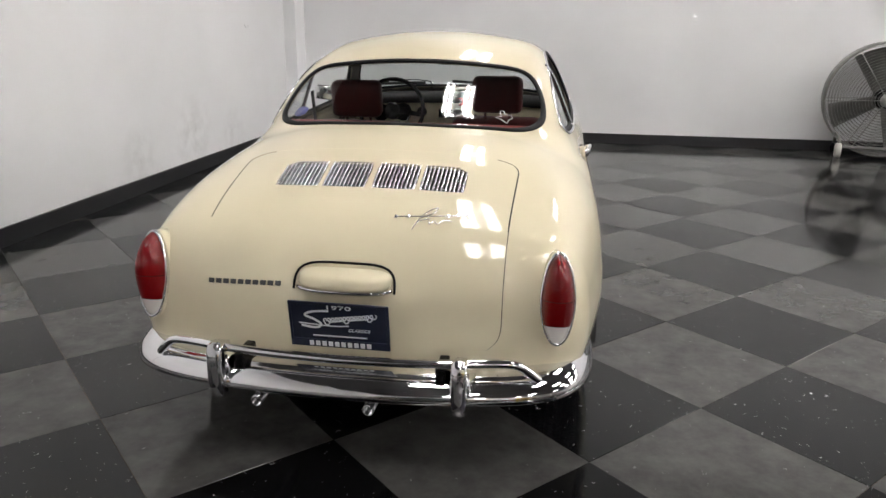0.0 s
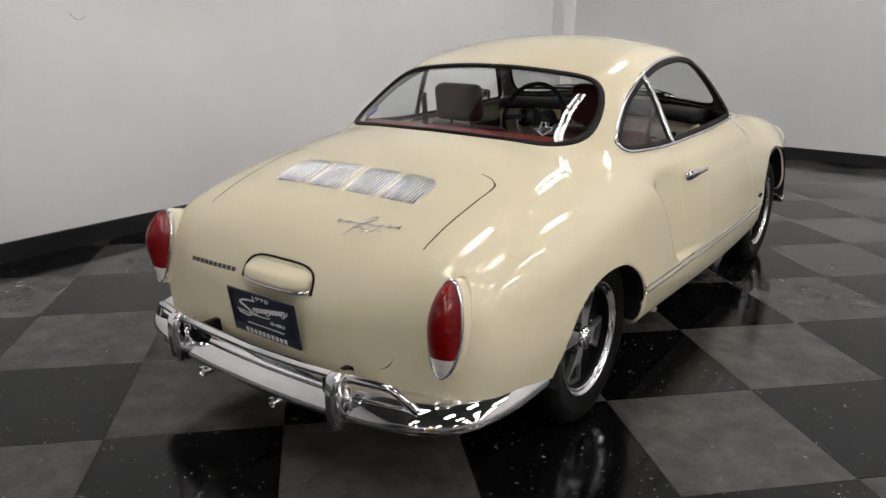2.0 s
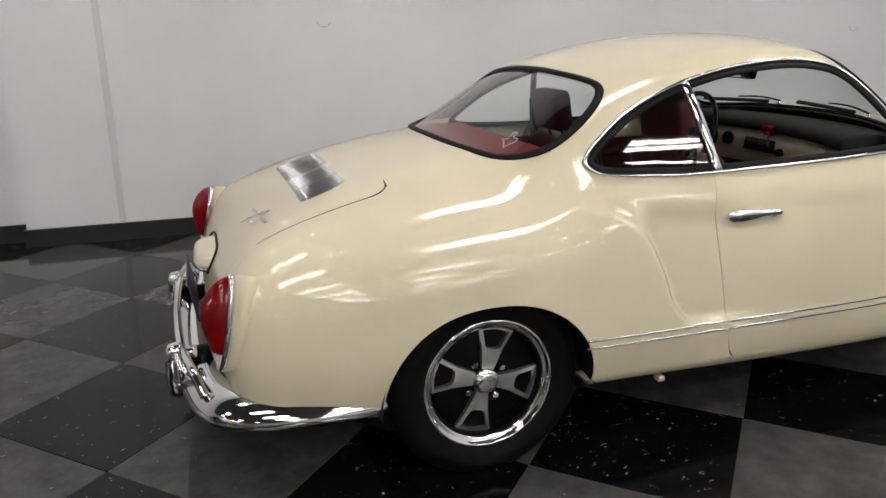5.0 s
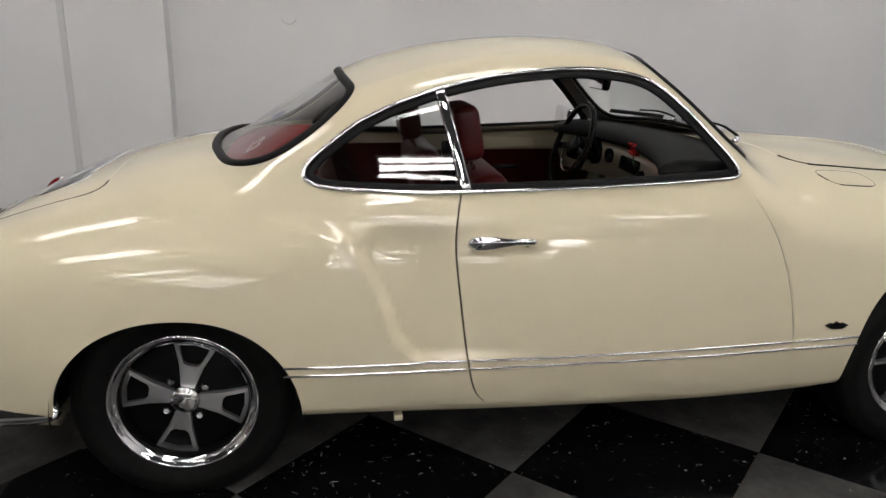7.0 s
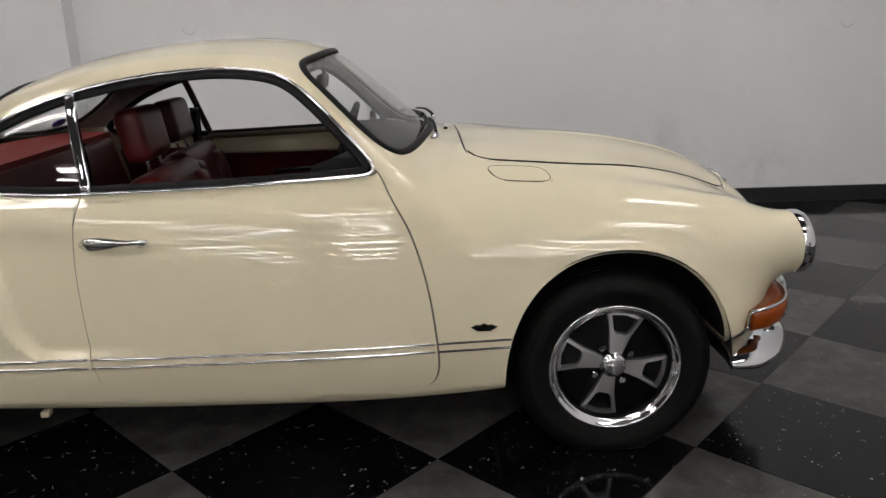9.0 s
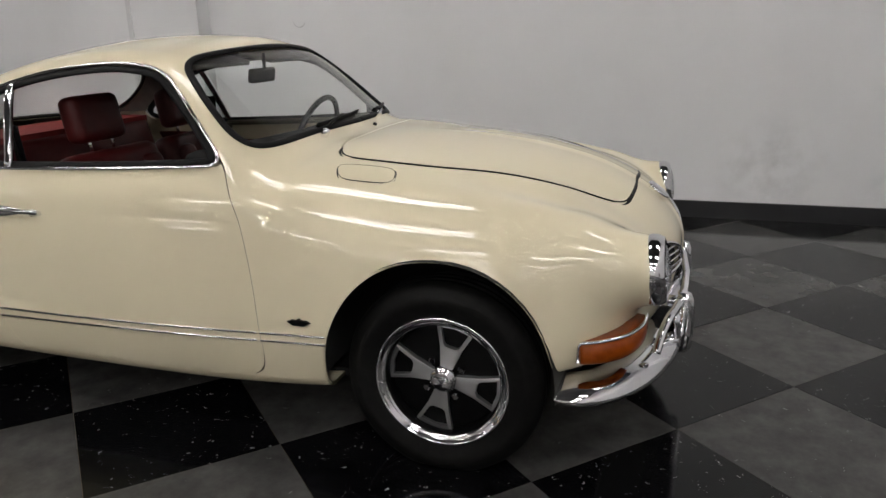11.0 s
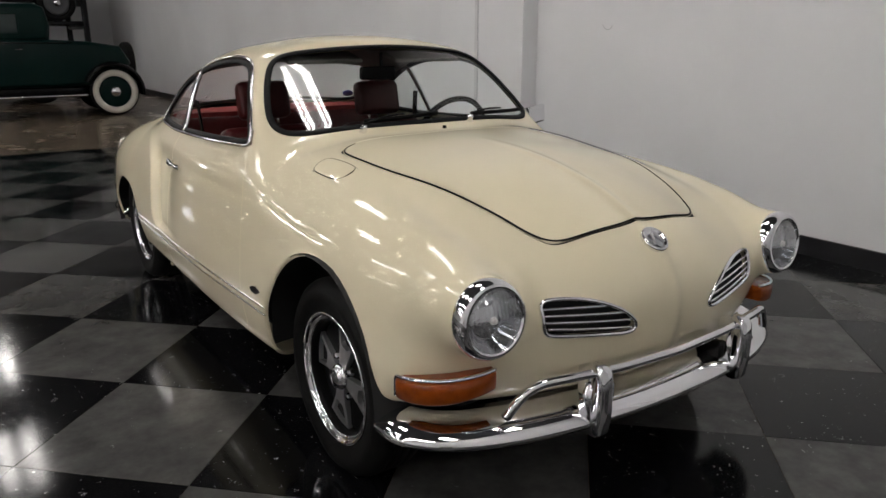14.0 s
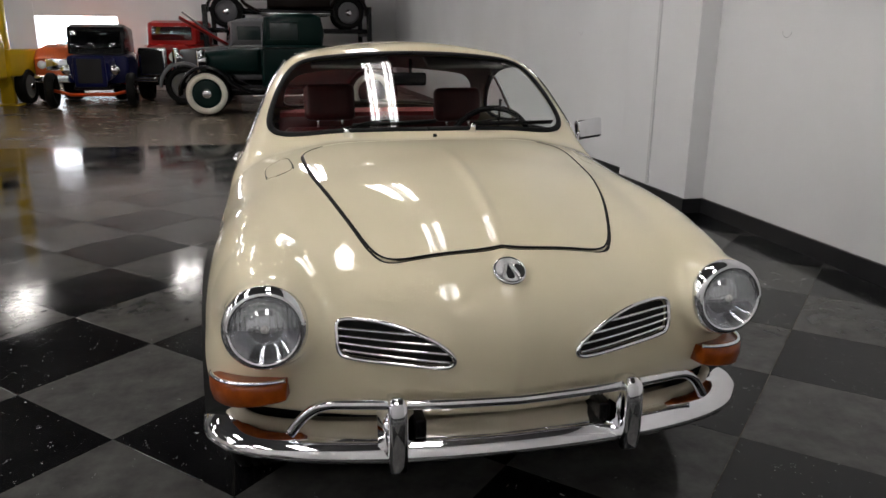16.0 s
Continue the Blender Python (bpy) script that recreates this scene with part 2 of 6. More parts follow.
def sweep(points, profile, closed=False, ups=None, bm=None, caps=True):
    """Sweeps a closed profile of (side, up) pairs along points; ups: the up direction at each point."""
    bm = bm or bmesh.new()
    pts = [Vector(p) for p in points]
    n = len(pts)
    rings = []
    for i, p in enumerate(pts):
        a = pts[(i - 1) % n] if closed or i else pts[0]
        b = pts[(i + 1) % n] if closed or i < n - 1 else pts[-1]
        t = (b - a).normalized() if (b - a).length > 1e-9 else Vector((0, 1, 0))
        up = Vector(ups[i]) if ups is not None else Vector((0, 0, 1))
        side = t.cross(up)
        side = side.normalized() if side.length > 1e-6 else Vector((1, 0, 0))
        up = side.cross(t)
        rings.append([bm.verts.new(p + side * s + up * u) for s, u in profile])
    k = len(profile)
    for i in range(n if closed else n - 1):
        a, b = rings[i], rings[(i + 1) % n]
        for j in range(k):
            bm.faces.new((a[j], a[(j + 1) % k], b[(j + 1) % k], b[j]))
    if caps and not closed:
        bm.faces.new(rings[0][::-1])
        bm.faces.new(rings[-1])
    bmesh.ops.recalc_face_normals(bm, faces=bm.faces)
    return bm


def round_profile(r, n=8, flat=1.0):
    return [(r * math.cos(2 * math.pi * i / n), r * flat * math.sin(2 * math.pi * i / n)) for i in range(n)]


def smooth_line(points, steps=8, closed=False):
    """A Catmull-Rom curve through points of any dimension."""
    p = np.array(points, float)
    n = len(p)
    out = []
    for i in range(n if closed else n - 1):
        if closed:
            a, b, c, d = p[(i - 1) % n], p[i], p[(i + 1) % n], p[(i + 2) % n]
        else:
            a, b, c, d = p[max(i - 1, 0)], p[i], p[i + 1], p[min(i + 2, n - 1)]
        for s in range(steps):
            t = s / steps
            out.append(0.5 * (2 * b + (c - a) * t + (2 * a - 5 * b + 4 * c - d) * t * t + (3 * b - a - 3 * c + d) * t ** 3))
    if not closed:
        out.append(p[-1])
    return np.array(out)


# ---- the place ----
DAYLIGHT = glow("outdoor_daylight", (0.92, 0.95, 1.0), 9.0)
TILE, TURN, ORIGIN = 0.596, radians(45.66), (1.181, -0.636)
WALL_X, WALL_Y, CEILING = -2.73, 5.25, 5.6
HALL_X, HALL_Y, EDGE_Y = 27.0, -19.0, -6.68


def slab(name, x0, x1, y0, y1, z0, z1, mat, label="", kind="structure", category=""):
    ob = part(name, boxed((x1 - x0, y1 - y0, z1 - z0), pose((x0 + x1) / 2, (y0 + y1) / 2, (z0 + z1) / 2)), mat, smooth=False)
    return tagged(ob, label, category, kind=kind)


slab("wall_west", WALL_X - 0.2, WALL_X, HALL_Y, WALL_Y + 0.2, 0, CEILING, WALL, "plain white painted showroom wall with scuffs")
slab("wall_north", WALL_X, HALL_X, WALL_Y, WALL_Y + 0.2, 0, CEILING, WALL, "plain white painted showroom wall")
# unseen east wall, added far off so the car's reflections stay darker
slab("wall_east", HALL_X, HALL_X + 0.2, HALL_Y, WALL_Y + 0.2, 0, CEILING, WALL, "unseen white wall closing the hall far to the east")
slab("wall_south_1", WALL_X, 5.0, HALL_Y - 0.2, HALL_Y, 0, CEILING, WALL, "white painted end wall of the hall")
slab("wall_south_2", 7.1, HALL_X, HALL_Y - 0.2, HALL_Y, 0, CEILING, WALL, "white painted end wall of the hall")
slab("wall_south_3", 5.0, 7.1, HALL_Y - 0.2, HALL_Y, 3.2, CEILING, WALL, "white painted wall above the roll-up door")
slab("backdrop", 3.0, 10.5, HALL_Y - 1.6, HALL_Y - 1.5, 0.85, 4.0, DAYLIGHT, "bright daylight outside the open roll-up door")
slab("ground", 3.0, 10.5, HALL_Y - 3.0, HALL_Y - 0.2, -0.1, -0.004, CONCRETE, "concrete apron outside the roll-up door")
slab("ceiling", WALL_X - 0.2, HALL_X + 0.2, HALL_Y - 0.2, WALL_Y + 0.2, CEILING, CEILING + 0.2, CEIL, "grey ceiling above the showroom lamps")
slab("baseboard", WALL_X, WALL_X + 0.02, HALL_Y, WALL_Y, 0, 0.118, SKIRT, "black baseboard along the white wall")
slab("baseboard", WALL_X + 0.02, HALL_X, WALL_Y - 0.02, WALL_Y, 0, 0.118, SKIRT, "black baseboard along the white wall")
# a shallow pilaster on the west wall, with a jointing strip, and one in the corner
slab("wall_pilaster", WALL_X, WALL_X + 0.165, -3.03, -1.82, 0, CEILING, WALL, "shallow white pilaster on the showroom wall")
slab("wall_pilaster", WALL_X, WALL_X + 0.15, 4.93, WALL_Y, 0, CEILING, WALL, "shallow white pilaster in the corner")
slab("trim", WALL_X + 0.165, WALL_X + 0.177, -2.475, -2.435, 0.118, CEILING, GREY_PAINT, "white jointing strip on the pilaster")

slab("baseboard", WALL_X + 0.02, WALL_X + 0.185, -3.045, -1.805, 0, 0.116, SKIRT, "black baseboard round the pilaster")
floor = slab("floor", WALL_X - 0.2, HALL_X + 0.2, HALL_Y - 0.2, WALL_Y + 0.2, -0.1, -0.003, CONCRETE, "polished brown concrete floor of the hall")


def lay_tiles():
    """Checkered vinyl tiles set at 45 degrees to the car; the nearest are single pieces, the rest one mesh a colour."""
    bm = bmesh.new()
    bmesh.ops.create_cube(bm, size=1.0)
    bmesh.ops.scale(bm, vec=(TILE - 0.0015, TILE - 0.0015, 0.006), verts=bm.verts)
    bmesh.ops.bevel(bm, geom=[e for e in bm.edges if e.verts[0].co.z > 0 and e.verts[1].co.z > 0], offset=0.001, segments=1, affect="EDGES")
    shapes = []
    for mat in (TILE_GREY, TILE_BLACK):
        me = bpy.data.meshes.new("tile")
        bm.to_mesh(me)
        me.materials.append(mat)
        shapes.append(me)
    bm.free()
    far = [bmesh.new(), bmesh.new()]
    c, s = math.cos(TURN), math.sin(TURN)
    h = TILE / 2 - 0.0008
    for i in range(-40, 41):
        for j in range(-40, 41):
            u, v = (i + 0.5) * TILE, (j + 0.5) * TILE
            x, y = ORIGIN[0] + c * u - s * v, ORIGIN[1] + s * u + c * v
            if not (WALL_X - 0.4 < x < 13 and EDGE_Y - 0.4 < y < WALL_Y + 0.4):
                continue
            colour = (i + j) % 2
            if WALL_X + 0.44 < x < 3.2 and -3.6 < y < WALL_Y - 0.44:
                ob = new("tile", shapes[colour])
                ob.matrix_basis = pose(x, y, -0.003, 0, 0, 45.66)
                ob.parent = floor
                ob.matrix_parent_inverse = floor.matrix_world.inverted()
            else:
                q = [far[colour].verts.new((x + c * a - s * b, y + s * a + c * b, 0.0)) for a, b in ((-h, -h), (h, -h), (h, h), (-h, h))]
                far[colour].faces.new(q)
    for b in far:  # cut along the walls and the straight edge of the hall floor
        for co, no in (((WALL_X, 0, 0), (-1, 0, 0)), ((0, WALL_Y, 0), (0, 1, 0)), ((0, EDGE_Y, 0), (0, -1, 0))):
            bmesh.ops.bisect_plane(b, geom=b.verts[:] + b.edges[:] + b.faces[:], plane_co=co, plane_no=no, clear_outer=True)
    for b, mat, colour in zip(far, (TILE_GREY, TILE_BLACK), ("grey", "black")):
        ob = part("tiles", b, mat, floor, colour + " vinyl tiles further off", smooth=False)
        tagged(ob, kind="stuff")


# ---- ceiling lamps ----
def ceiling_lamp():
    lamp = thing("ceiling_light", "white four-tube fluorescent bay light under the ceiling", "ceiling light", "ceiling lights")
    bm = boxed((0.58, 1.66, 0.09), pose(0, 0, 0.09), 0.01)
    part("housing", bm, WALL, lamp)
    for x in (-0.23, -0.13, 0.13, 0.23):
        bm = lathe([(0.034, -0.78), (0.034, 0.78)], 12, pose(x, 0, 0, 90))
        part("tube", bm, LIGHT, lamp, "glowing fluorescent tube")
    for y in (-0.6, 0.6):
        part("hanger", boxed((0.02, 0.02, CEILING - 4.8), pose(0, y, (CEILING - 4.8) / 2 + 0.13)), CHROME, lamp)
    return lamp


# ---- the car: its skin as smooth fields ----
def table(*pairs):
    """A smooth function of one variable through (place, value) pairs."""
    p = np.array(pairs, float)
    x, v = p[:, 0], p[:, 1]
    d = np.gradient(v, x)
    g = np.linspace(x[0], x[-1], 500)
    i = np.clip(np.searchsorted(x, g) - 1, 0, len(x) - 2)
    w = x[i + 1] - x[i]
    t = (g - x[i]) / w
    out = (2 * t ** 3 - 3 * t ** 2 + 1) * v[i] + (t ** 3 - 2 * t ** 2 + t) * w * d[i] + (3 * t ** 2 - 2 * t ** 3) * v[i + 1] + (t ** 3 - t ** 2) * w * d[i + 1]
    return lambda q: np.interp(q, g, out)


def smax(a, b, r):
    h = np.maximum(r - np.abs(a - b), 0.0) / r
    return np.maximum(a, b) + h * h * r * 0.25


def smin(a, b, r):
    return -smax(-a, -b, r)


def step(t):
    t = np.clip(t, 0.0, 1.0)
    return t * t * (3 - 2 * t)


CENTRE = table((-2.1, 0.5), (-1.97, 0.60), (-1.87, 0.70), (-1.75, 0.775), (-1.62, 0.832), (-1.5, 0.876), (-1.35, 0.92), (-1.19, 0.95), (-0.8, 0.93), (0.4, 0.93),
               (0.75, 0.957), (1.0, 0.952), (1.2, 0.936), (1.4, 0.903), (1.6, 0.844), (1.72, 0.785), (1.82, 0.735), (1.95, 0.64))
CREST = table((-2.1, 0.58), (-1.95, 0.67), (-1.85, 0.722), (-1.75, 0.76), (-1.6, 0.80), (-1.3, 0.851), (-1.0, 0.88), (-0.7, 0.888), (-0.3, 0.888), (0.3, 0.90), (0.6, 0.893),
              (0.85, 0.882), (1.1, 0.870), (1.3, 0.858), (1.5, 0.835), (1.65, 0.80), (1.8, 0.755), (1.95, 0.68))
VALLEY = table((-2.1, 0.0), (-1.5, 0.004), (-1.2, 0.0), (0.6, 0.0), (0.9, 0.0), (1.2, 0.014), (1.5, 0.028), (1.7, 0.02), (1.95, 0.0))
DIP = table((-2.1, 0.0), (1.1, 0.0), (1.3, 0.008), (1.5, 0.028), (1.65, 0.045), (1.8, 0.045), (1.95, 0.03))
HALF = table((-2.1, 0.70), (-1.95, 0.715), (-1.8, 0.75), (-1.6, 0.787), (-1.4, 0.812), (-1.2, 0.822), (-0.9, 0.82), (-0.36, 0.82), (0.3, 0.822), (0.7, 0.815),
             (1.0, 0.812), (1.25, 0.808), (1.45, 0.79), (1.62, 0.75), (1.75, 0.70), (1.95, 0.6))
TUCK = table((0.1, 0.10), (0.2, 0.058), (0.3, 0.02), (0.42, 0.0), (0.55, 0.012), (0.65, 0.03), (0.755, 0.058), (0.83, 0.088), (0.9, 0.135), (1.1, 0.32))
BELLY = table((-2.1, 0.29), (-1.95, 0.275), (-1.72, 0.248), (-1.55, 0.237), (-0.85, 0.238), (-0.1, 0.217), (0.8, 0.237), (1.2, 0.30), (1.5, 0.355), (1.95, 0.36))
ROOF = table((-1.6, 0.68), (-1.3, 0.845), (-1.19, 0.902), (-1.1, 0.956), (-1.0, 1.025), (-0.85, 1.124), (-0.7, 1.199), (-0.5, 1.264), (-0.3, 1.299), (-0.1, 1.314), (0.1, 1.310), (0.3, 1.284), (0.6, 1.24), (1.0, 1.1))
CABIN = table((-1.4, 0.585), (-1.2, 0.612), (-0.85, 0.655), (-0.37, 0.684), (-0.05, 0.696), (0.3, 0.70), (0.5, 0.698), (0.9, 0.68))
HIP = [(-1.1, 0.88), (-0.93, 0.862), (-0.785, 0.828), (-0.693, 0.725), (-0.63, 0.595), (-0.585, 0.48), (-0.53, 0.425), (-0.45, 0.38)]
HIP_Y = table(*[(z, y) for y, z in HIP[::-1]])


def lower_body(x, y, z):
    x = np.abs(x)
    hip = step((z - 0.412) / 0.036) * step((-0.1 - y) / 0.55) * step((y - HIP_Y(z)) / (0.042 + 0.26 * step((z - 0.70) / 0.15)) + 0.3 + 0.5 * step((z - 0.70) / 0.15)) * step((0.9 - z) / 0.18)
    side = x - (HALF(y) - TUCK(z) - 0.038 * hip)
    c, f = CENTRE(y), CREST(y)
    top = z - (c + (f - c) * (np.clip(x, 0, 0.75) / 0.63) ** (2.2 - 0.6 * step((y - 0.7) / 0.4)) - VALLEY(y) * np.exp(-((x - 0.53) / 0.085) ** 2) - DIP(y) * np.exp(-((x - 0.37) / 0.15) ** 2) + 0.006 * np.exp(-(x / 0.02) ** 2) * step((y - 0.9) / 0.5))
    front = y - (1.862 - 1.55 * (z - 0.57) ** 2 - 0.36 * x ** 2 - 0.1 * x ** 6 + 0.006 * np.exp(-(x / 0.025) ** 2))
    rear = -1.985 + 0.55 * np.clip(z - 0.45, -0.15, 1) ** 2 + 0.10 * x ** 2 + 0.1 * x ** 6 - y
    r = 0.11 + 0.07 * step((np.abs(y) - 0.6) / 0.5)
    f = smax(side * 0.97, top * 0.9, r)
    f = smax(f, smax(front * 0.85, rear * 0.9, 0.05), 0.10)
    f = smax(f, BELLY(y) - z, 0.05)
    # fender ends round the headlamps
    ax = np.sqrt((x - 0.602) ** 2 + (z - 0.652 - 0.12 * (1.75 - y) * step((1.75 - y) / 0.3)) ** 2)
    lamp = smax(smax(ax - 0.1, y - 1.79 + 0.2 * (z - 0.652), 0.02), 1.55 - y, 0.1)
    return smin(f, lamp, 0.07)


def cabin(x, y, z):
    x = np.abs(x)
    side = x - (CABIN(y) - 0.39 * (z - 0.89) - 0.25 * np.clip(z - 0.95, 0, 1) ** 2)
    top = z - (ROOF(y) - 0.25 * x ** 2)
    screen = (y - (0.668 - (z - 0.96) * 1.19 - 0.41 * x ** 2)) * 0.64
    f = smax(side * 0.93, top * 0.9, 0.085 + 0.07 * step((-0.55 - y) / 0.35))
    return smax(smax(f, screen, 0.06), 0.80 - z, 0.05)


def skin(x, y, z):
    return smin(lower_body(x, y, z), cabin(x, y, z), 0.05)


def gradient(f, p, e=1e-3):
    x, y, z = p.T
    g = np.stack([f(x + e, y, z) - f(x - e, y, z), f(x, y + e, z) - f(x, y - e, z), f(x, y, z + e) - f(x, y, z - e)], 1) / (2 * e)
    return g


def extract(f, lo, hi, h):
    """The zero surface of f as (points, normals, quads)."""
    axes = [np.arange(a, b + h, h) for a, b in zip(lo, hi)]
    nx, ny, nz = (len(a) for a in axes)
    v = np.empty((nx, ny, nz))
    gy, gz = np.meshgrid(axes[1], axes[2], indexing="ij")
    for i, xx in enumerate(axes[0]):
        v[i] = f(np.full_like(gy, xx), gy, gz)
    inside = v < 0
    cell = np.zeros((nx - 1, ny - 1, nz - 1), np.int8)
    for a in (0, 1):
        for b in (0, 1):
            for c in (0, 1):
                cell += inside[a:nx - 1 + a, b:ny - 1 + b, c:nz - 1 + c]
    mixed = (cell > 0) & (cell < 8)
    index = np.full(mixed.shape, -1)
    index[mixed] = np.arange(mixed.sum())
    pts = (np.argwhere(mixed) + 0.5) * h + np.array(lo)
    for _ in range(5):
        g = gradient(f, pts)
        val = f(*pts.T)
        pts = pts - g * (val / np.maximum((g * g).sum(1), 1e-6))[:, None] * 0.9
    quads = []
    for axis in range(3):
        sl = [slice(1, -1)] * 3
        sl[axis] = slice(0, -1)
        sl2 = list(sl)
        sl2[axis] = slice(1, None)
        a, b = inside[tuple(sl)], inside[tuple(sl2)]
        for flip, hit in ((False, a & ~b), (True, ~a & b)):
            idx = np.argwhere(hit)
            off = np.ones(3, int)
            off[axis] = 0
            idx = idx + off
            u, w = (axis + 1) % 3, (axis + 2) % 3
            cs = []
            for du, dw in ((-1, -1), (0, -1), (0, 0), (-1, 0)):
                j = idx.copy()
                j[:, u] += du
                j[:, w] += dw
                cs.append(index[j[:, 0], j[:, 1], j[:, 2]])
            q = np.stack(cs, 1)
            quads.append(q[:, ::-1] if flip else q)
    q = np.concatenate(quads)
    return pts, [tuple(r) for r in q.tolist()]


class Skin:
    """A piece of skin: points and polygons, which can be cut along the zero line of any function of place."""

    def __init__(self, pts, faces):
        self.pts, self.faces = pts, faces

    def cut(self, phi, only=None):
        """(the piece where phi < 0, the rest). only: a mask function; faces wholly outside it stay in the rest."""
        val = phi(*self.pts.T)
        if only is not None:
            val = np.where(only(*self.pts.T), val, 1.0)
        val = np.where(np.abs(val) < 1e-7, 1e-7, val)
        neg = val < 0
        pts = list(self.pts)
        made = {}
        inn, out = [], []

        def mid(a, b):
            k = (a, b) if a < b else (b, a)
            if k not in made:
                t = val[a] / (val[a] - val[b])
                made[k] = len(pts)
                pts.append(self.pts[a] * (1 - t) + self.pts[b] * t)
            return made[k]

        for f in self.faces:
            s = [neg[i] for i in f]
            if all(s):
                inn.append(f)
            elif not any(s):
                out.append(f)
            else:
                p, q = [], []
                for k, i in enumerate(f):
                    j = f[(k + 1) % len(f)]
                    (p if neg[i] else q).append(i)
                    if neg[i] != neg[j]:
                        m = mid(i, j)
                        p.append(m)
                        q.append(m)
                if len(p) > 2:
                    inn.append(tuple(p))
                if len(q) > 2:
                    out.append(tuple(q))
        pts = np.array(pts)
        return Skin(pts, inn).tidy(), Skin(pts, out).tidy()

    def tidy(self):
        used = sorted({i for f in self.faces for i in f})
        at = {i: k for k, i in enumerate(used)}
        self.pts = self.pts[used] if used else np.zeros((0, 3))
        self.faces = [tuple(at[i] for i in f) for f in self.faces]
        return self

    def gap(self, phi, g, only=None):
        """As cut, with a gap of 2 g left between the two."""
        a, rest = self.cut(lambda x, y, z: phi(x, y, z) + g, only)
        _, b = rest.cut(lambda x, y, z: phi(x, y, z) - g, only)
        return a, b

    def loops(self, skip=lambda p: abs(p[0]) < 1e-3):
        """The rims of the piece as lists of point numbers; edges that skip() takes at both ends are left out."""
        count = {}
        for f in self.faces:
            for k, i in enumerate(f):
                j = f[(k + 1) % len(f)]
                count[(i, j)] = count.get((i, j), 0) + 1
        nxt = {i: j for (i, j) in count if (j, i) not in count and not (skip(self.pts[i]) and skip(self.pts[j]))}
        out, starts = [], [i for i in nxt if i not in set(nxt.values())]
        left = dict(nxt)
        for s in starts + list(nxt):
            if s not in left:
                continue
            line = [s]
            while line[-1] in left:
                line.append(left.pop(line[-1]))
                if line[-1] == s:
                    break
            out.append(line)
        return out

    def inset(self, d):
        n = normals(self.pts)
        return Skin(self.pts - n * d, self.faces)


def normals(p):
    g = gradient(skin, p)
    return g / np.maximum(np.linalg.norm(g, axis=1), 1e-9)[:, None]


def sheet(name, piece, mat, parent, label="", depth=0.012, mirror=True, shift=0.0):
    """A piece of skin as a mesh with folded-in rims; mirror: both halves in one mesh, -1: the other half alone."""
    n = normals(piece.pts)
    p = piece.pts + n * shift
    rims = piece.loops() if depth else []
    pts, nor, faces = list(p), list(n), list(piece.faces)
    for line in rims:
        base = len(pts)
        for i in line:
            pts.append(p[i] - n[i] * depth)
            nor.append(n[i])
        for k in range(len(line) - 1):
            faces.append((line[k + 1], line[k], base + k, base + k + 1))
    pts, nor = np.array(pts), np.array(nor)
    flip = np.array((-1.0, 1.0, 1.0))
    if mirror == -1:
        pts, nor, faces = pts * flip, nor * flip, [f[::-1] for f in faces]
    elif mirror:
        k = len(pts)
        faces = faces + [tuple(i + k for i in f[::-1]) for f in faces]
        pts, nor = np.concatenate([pts, pts * flip]), np.concatenate([nor, nor * flip])
    me = bpy.data.meshes.new(name)
    me.from_pydata(pts.tolist(), [], faces)
    me.materials.append(mat)
    for q in me.polygons:
        q.use_smooth = True
    me.update()
    me.normals_split_custom_set_from_vertices(nor.tolist())
    ob = new(name, me)
    ob.parent = parent
    if label:
        tagged(ob, label)
    return ob


def rim_lines(piece, shift=0.0, sides=(1, -1), least=0.3):
    """The rims of a piece as lines of points with normals, thinned, on both halves of the car."""
    n = normals(piece.pts)
    for line in piece.loops():
        p = piece.pts[line] + n[line] * shift
        length = np.linalg.norm(np.diff(p, axis=0), axis=1).sum()
        if length < least:
            continue
        closed = line[0] == line[-1]
        s = np.concatenate([[0], np.cumsum(np.linalg.norm(np.diff(p, axis=0), axis=1))])
        k = max(int(length / 0.015), 4)
        g = np.linspace(0, s[-1], k)
        q = np.stack([np.interp(g, s, p[:, c]) for c in range(3)], 1)
        m = np.stack([np.interp(g, s, n[line][:, c]) for c in range(3)], 1)
        for side in sides:
            w = np.array((side, 1.0, 1.0))
            yield (q[:-1] if closed else q) * w, (m[:-1] if closed else m) * w, closed


def distance(points, closed=True):
    """Signed distance to a smooth closed line in a plane, negative inside."""
    line = np.array(points)
    a, b = line, np.roll(line, -1, axis=0)

    def phi(u, v):
        out = np.full(u.shape, 1e9)
        odd = np.zeros(u.shape, bool)
        for (ax, ay), (bx, by) in zip(a, b):
            dx, dy = bx - ax, by - ay
            t = np.clip(((u - ax) * dx + (v - ay) * dy) / (dx * dx + dy * dy + 1e-12), 0, 1)
            out = np.minimum(out, (u - ax - t * dx) ** 2 + (v - ay - t * dy) ** 2)
            if ay != by:
                odd ^= ((ay > v) != (by > v)) & (u < (bx - ax) * (v - ay) / (by - ay) + ax)
        return np.where(odd, -1, 1) * np.sqrt(out)
    return phi


car = thing("car", "cream two-door rear-engined coupe with chrome trim, parked on the checkered floor", "car")
form_pts, form_quads = extract(skin, (-0.026, -2.06, 0.15), (0.9, 2.0, 1.36), 0.013)
shell = Skin(form_pts, form_quads)
_, shell = shell.cut(lambda x, y, z: x)

# wheel arches
ARCH_R = (-1.197, 0.255, 0.337, 0.313)
ARCH_F = (1.185, 0.29, 0.348, 0.390)


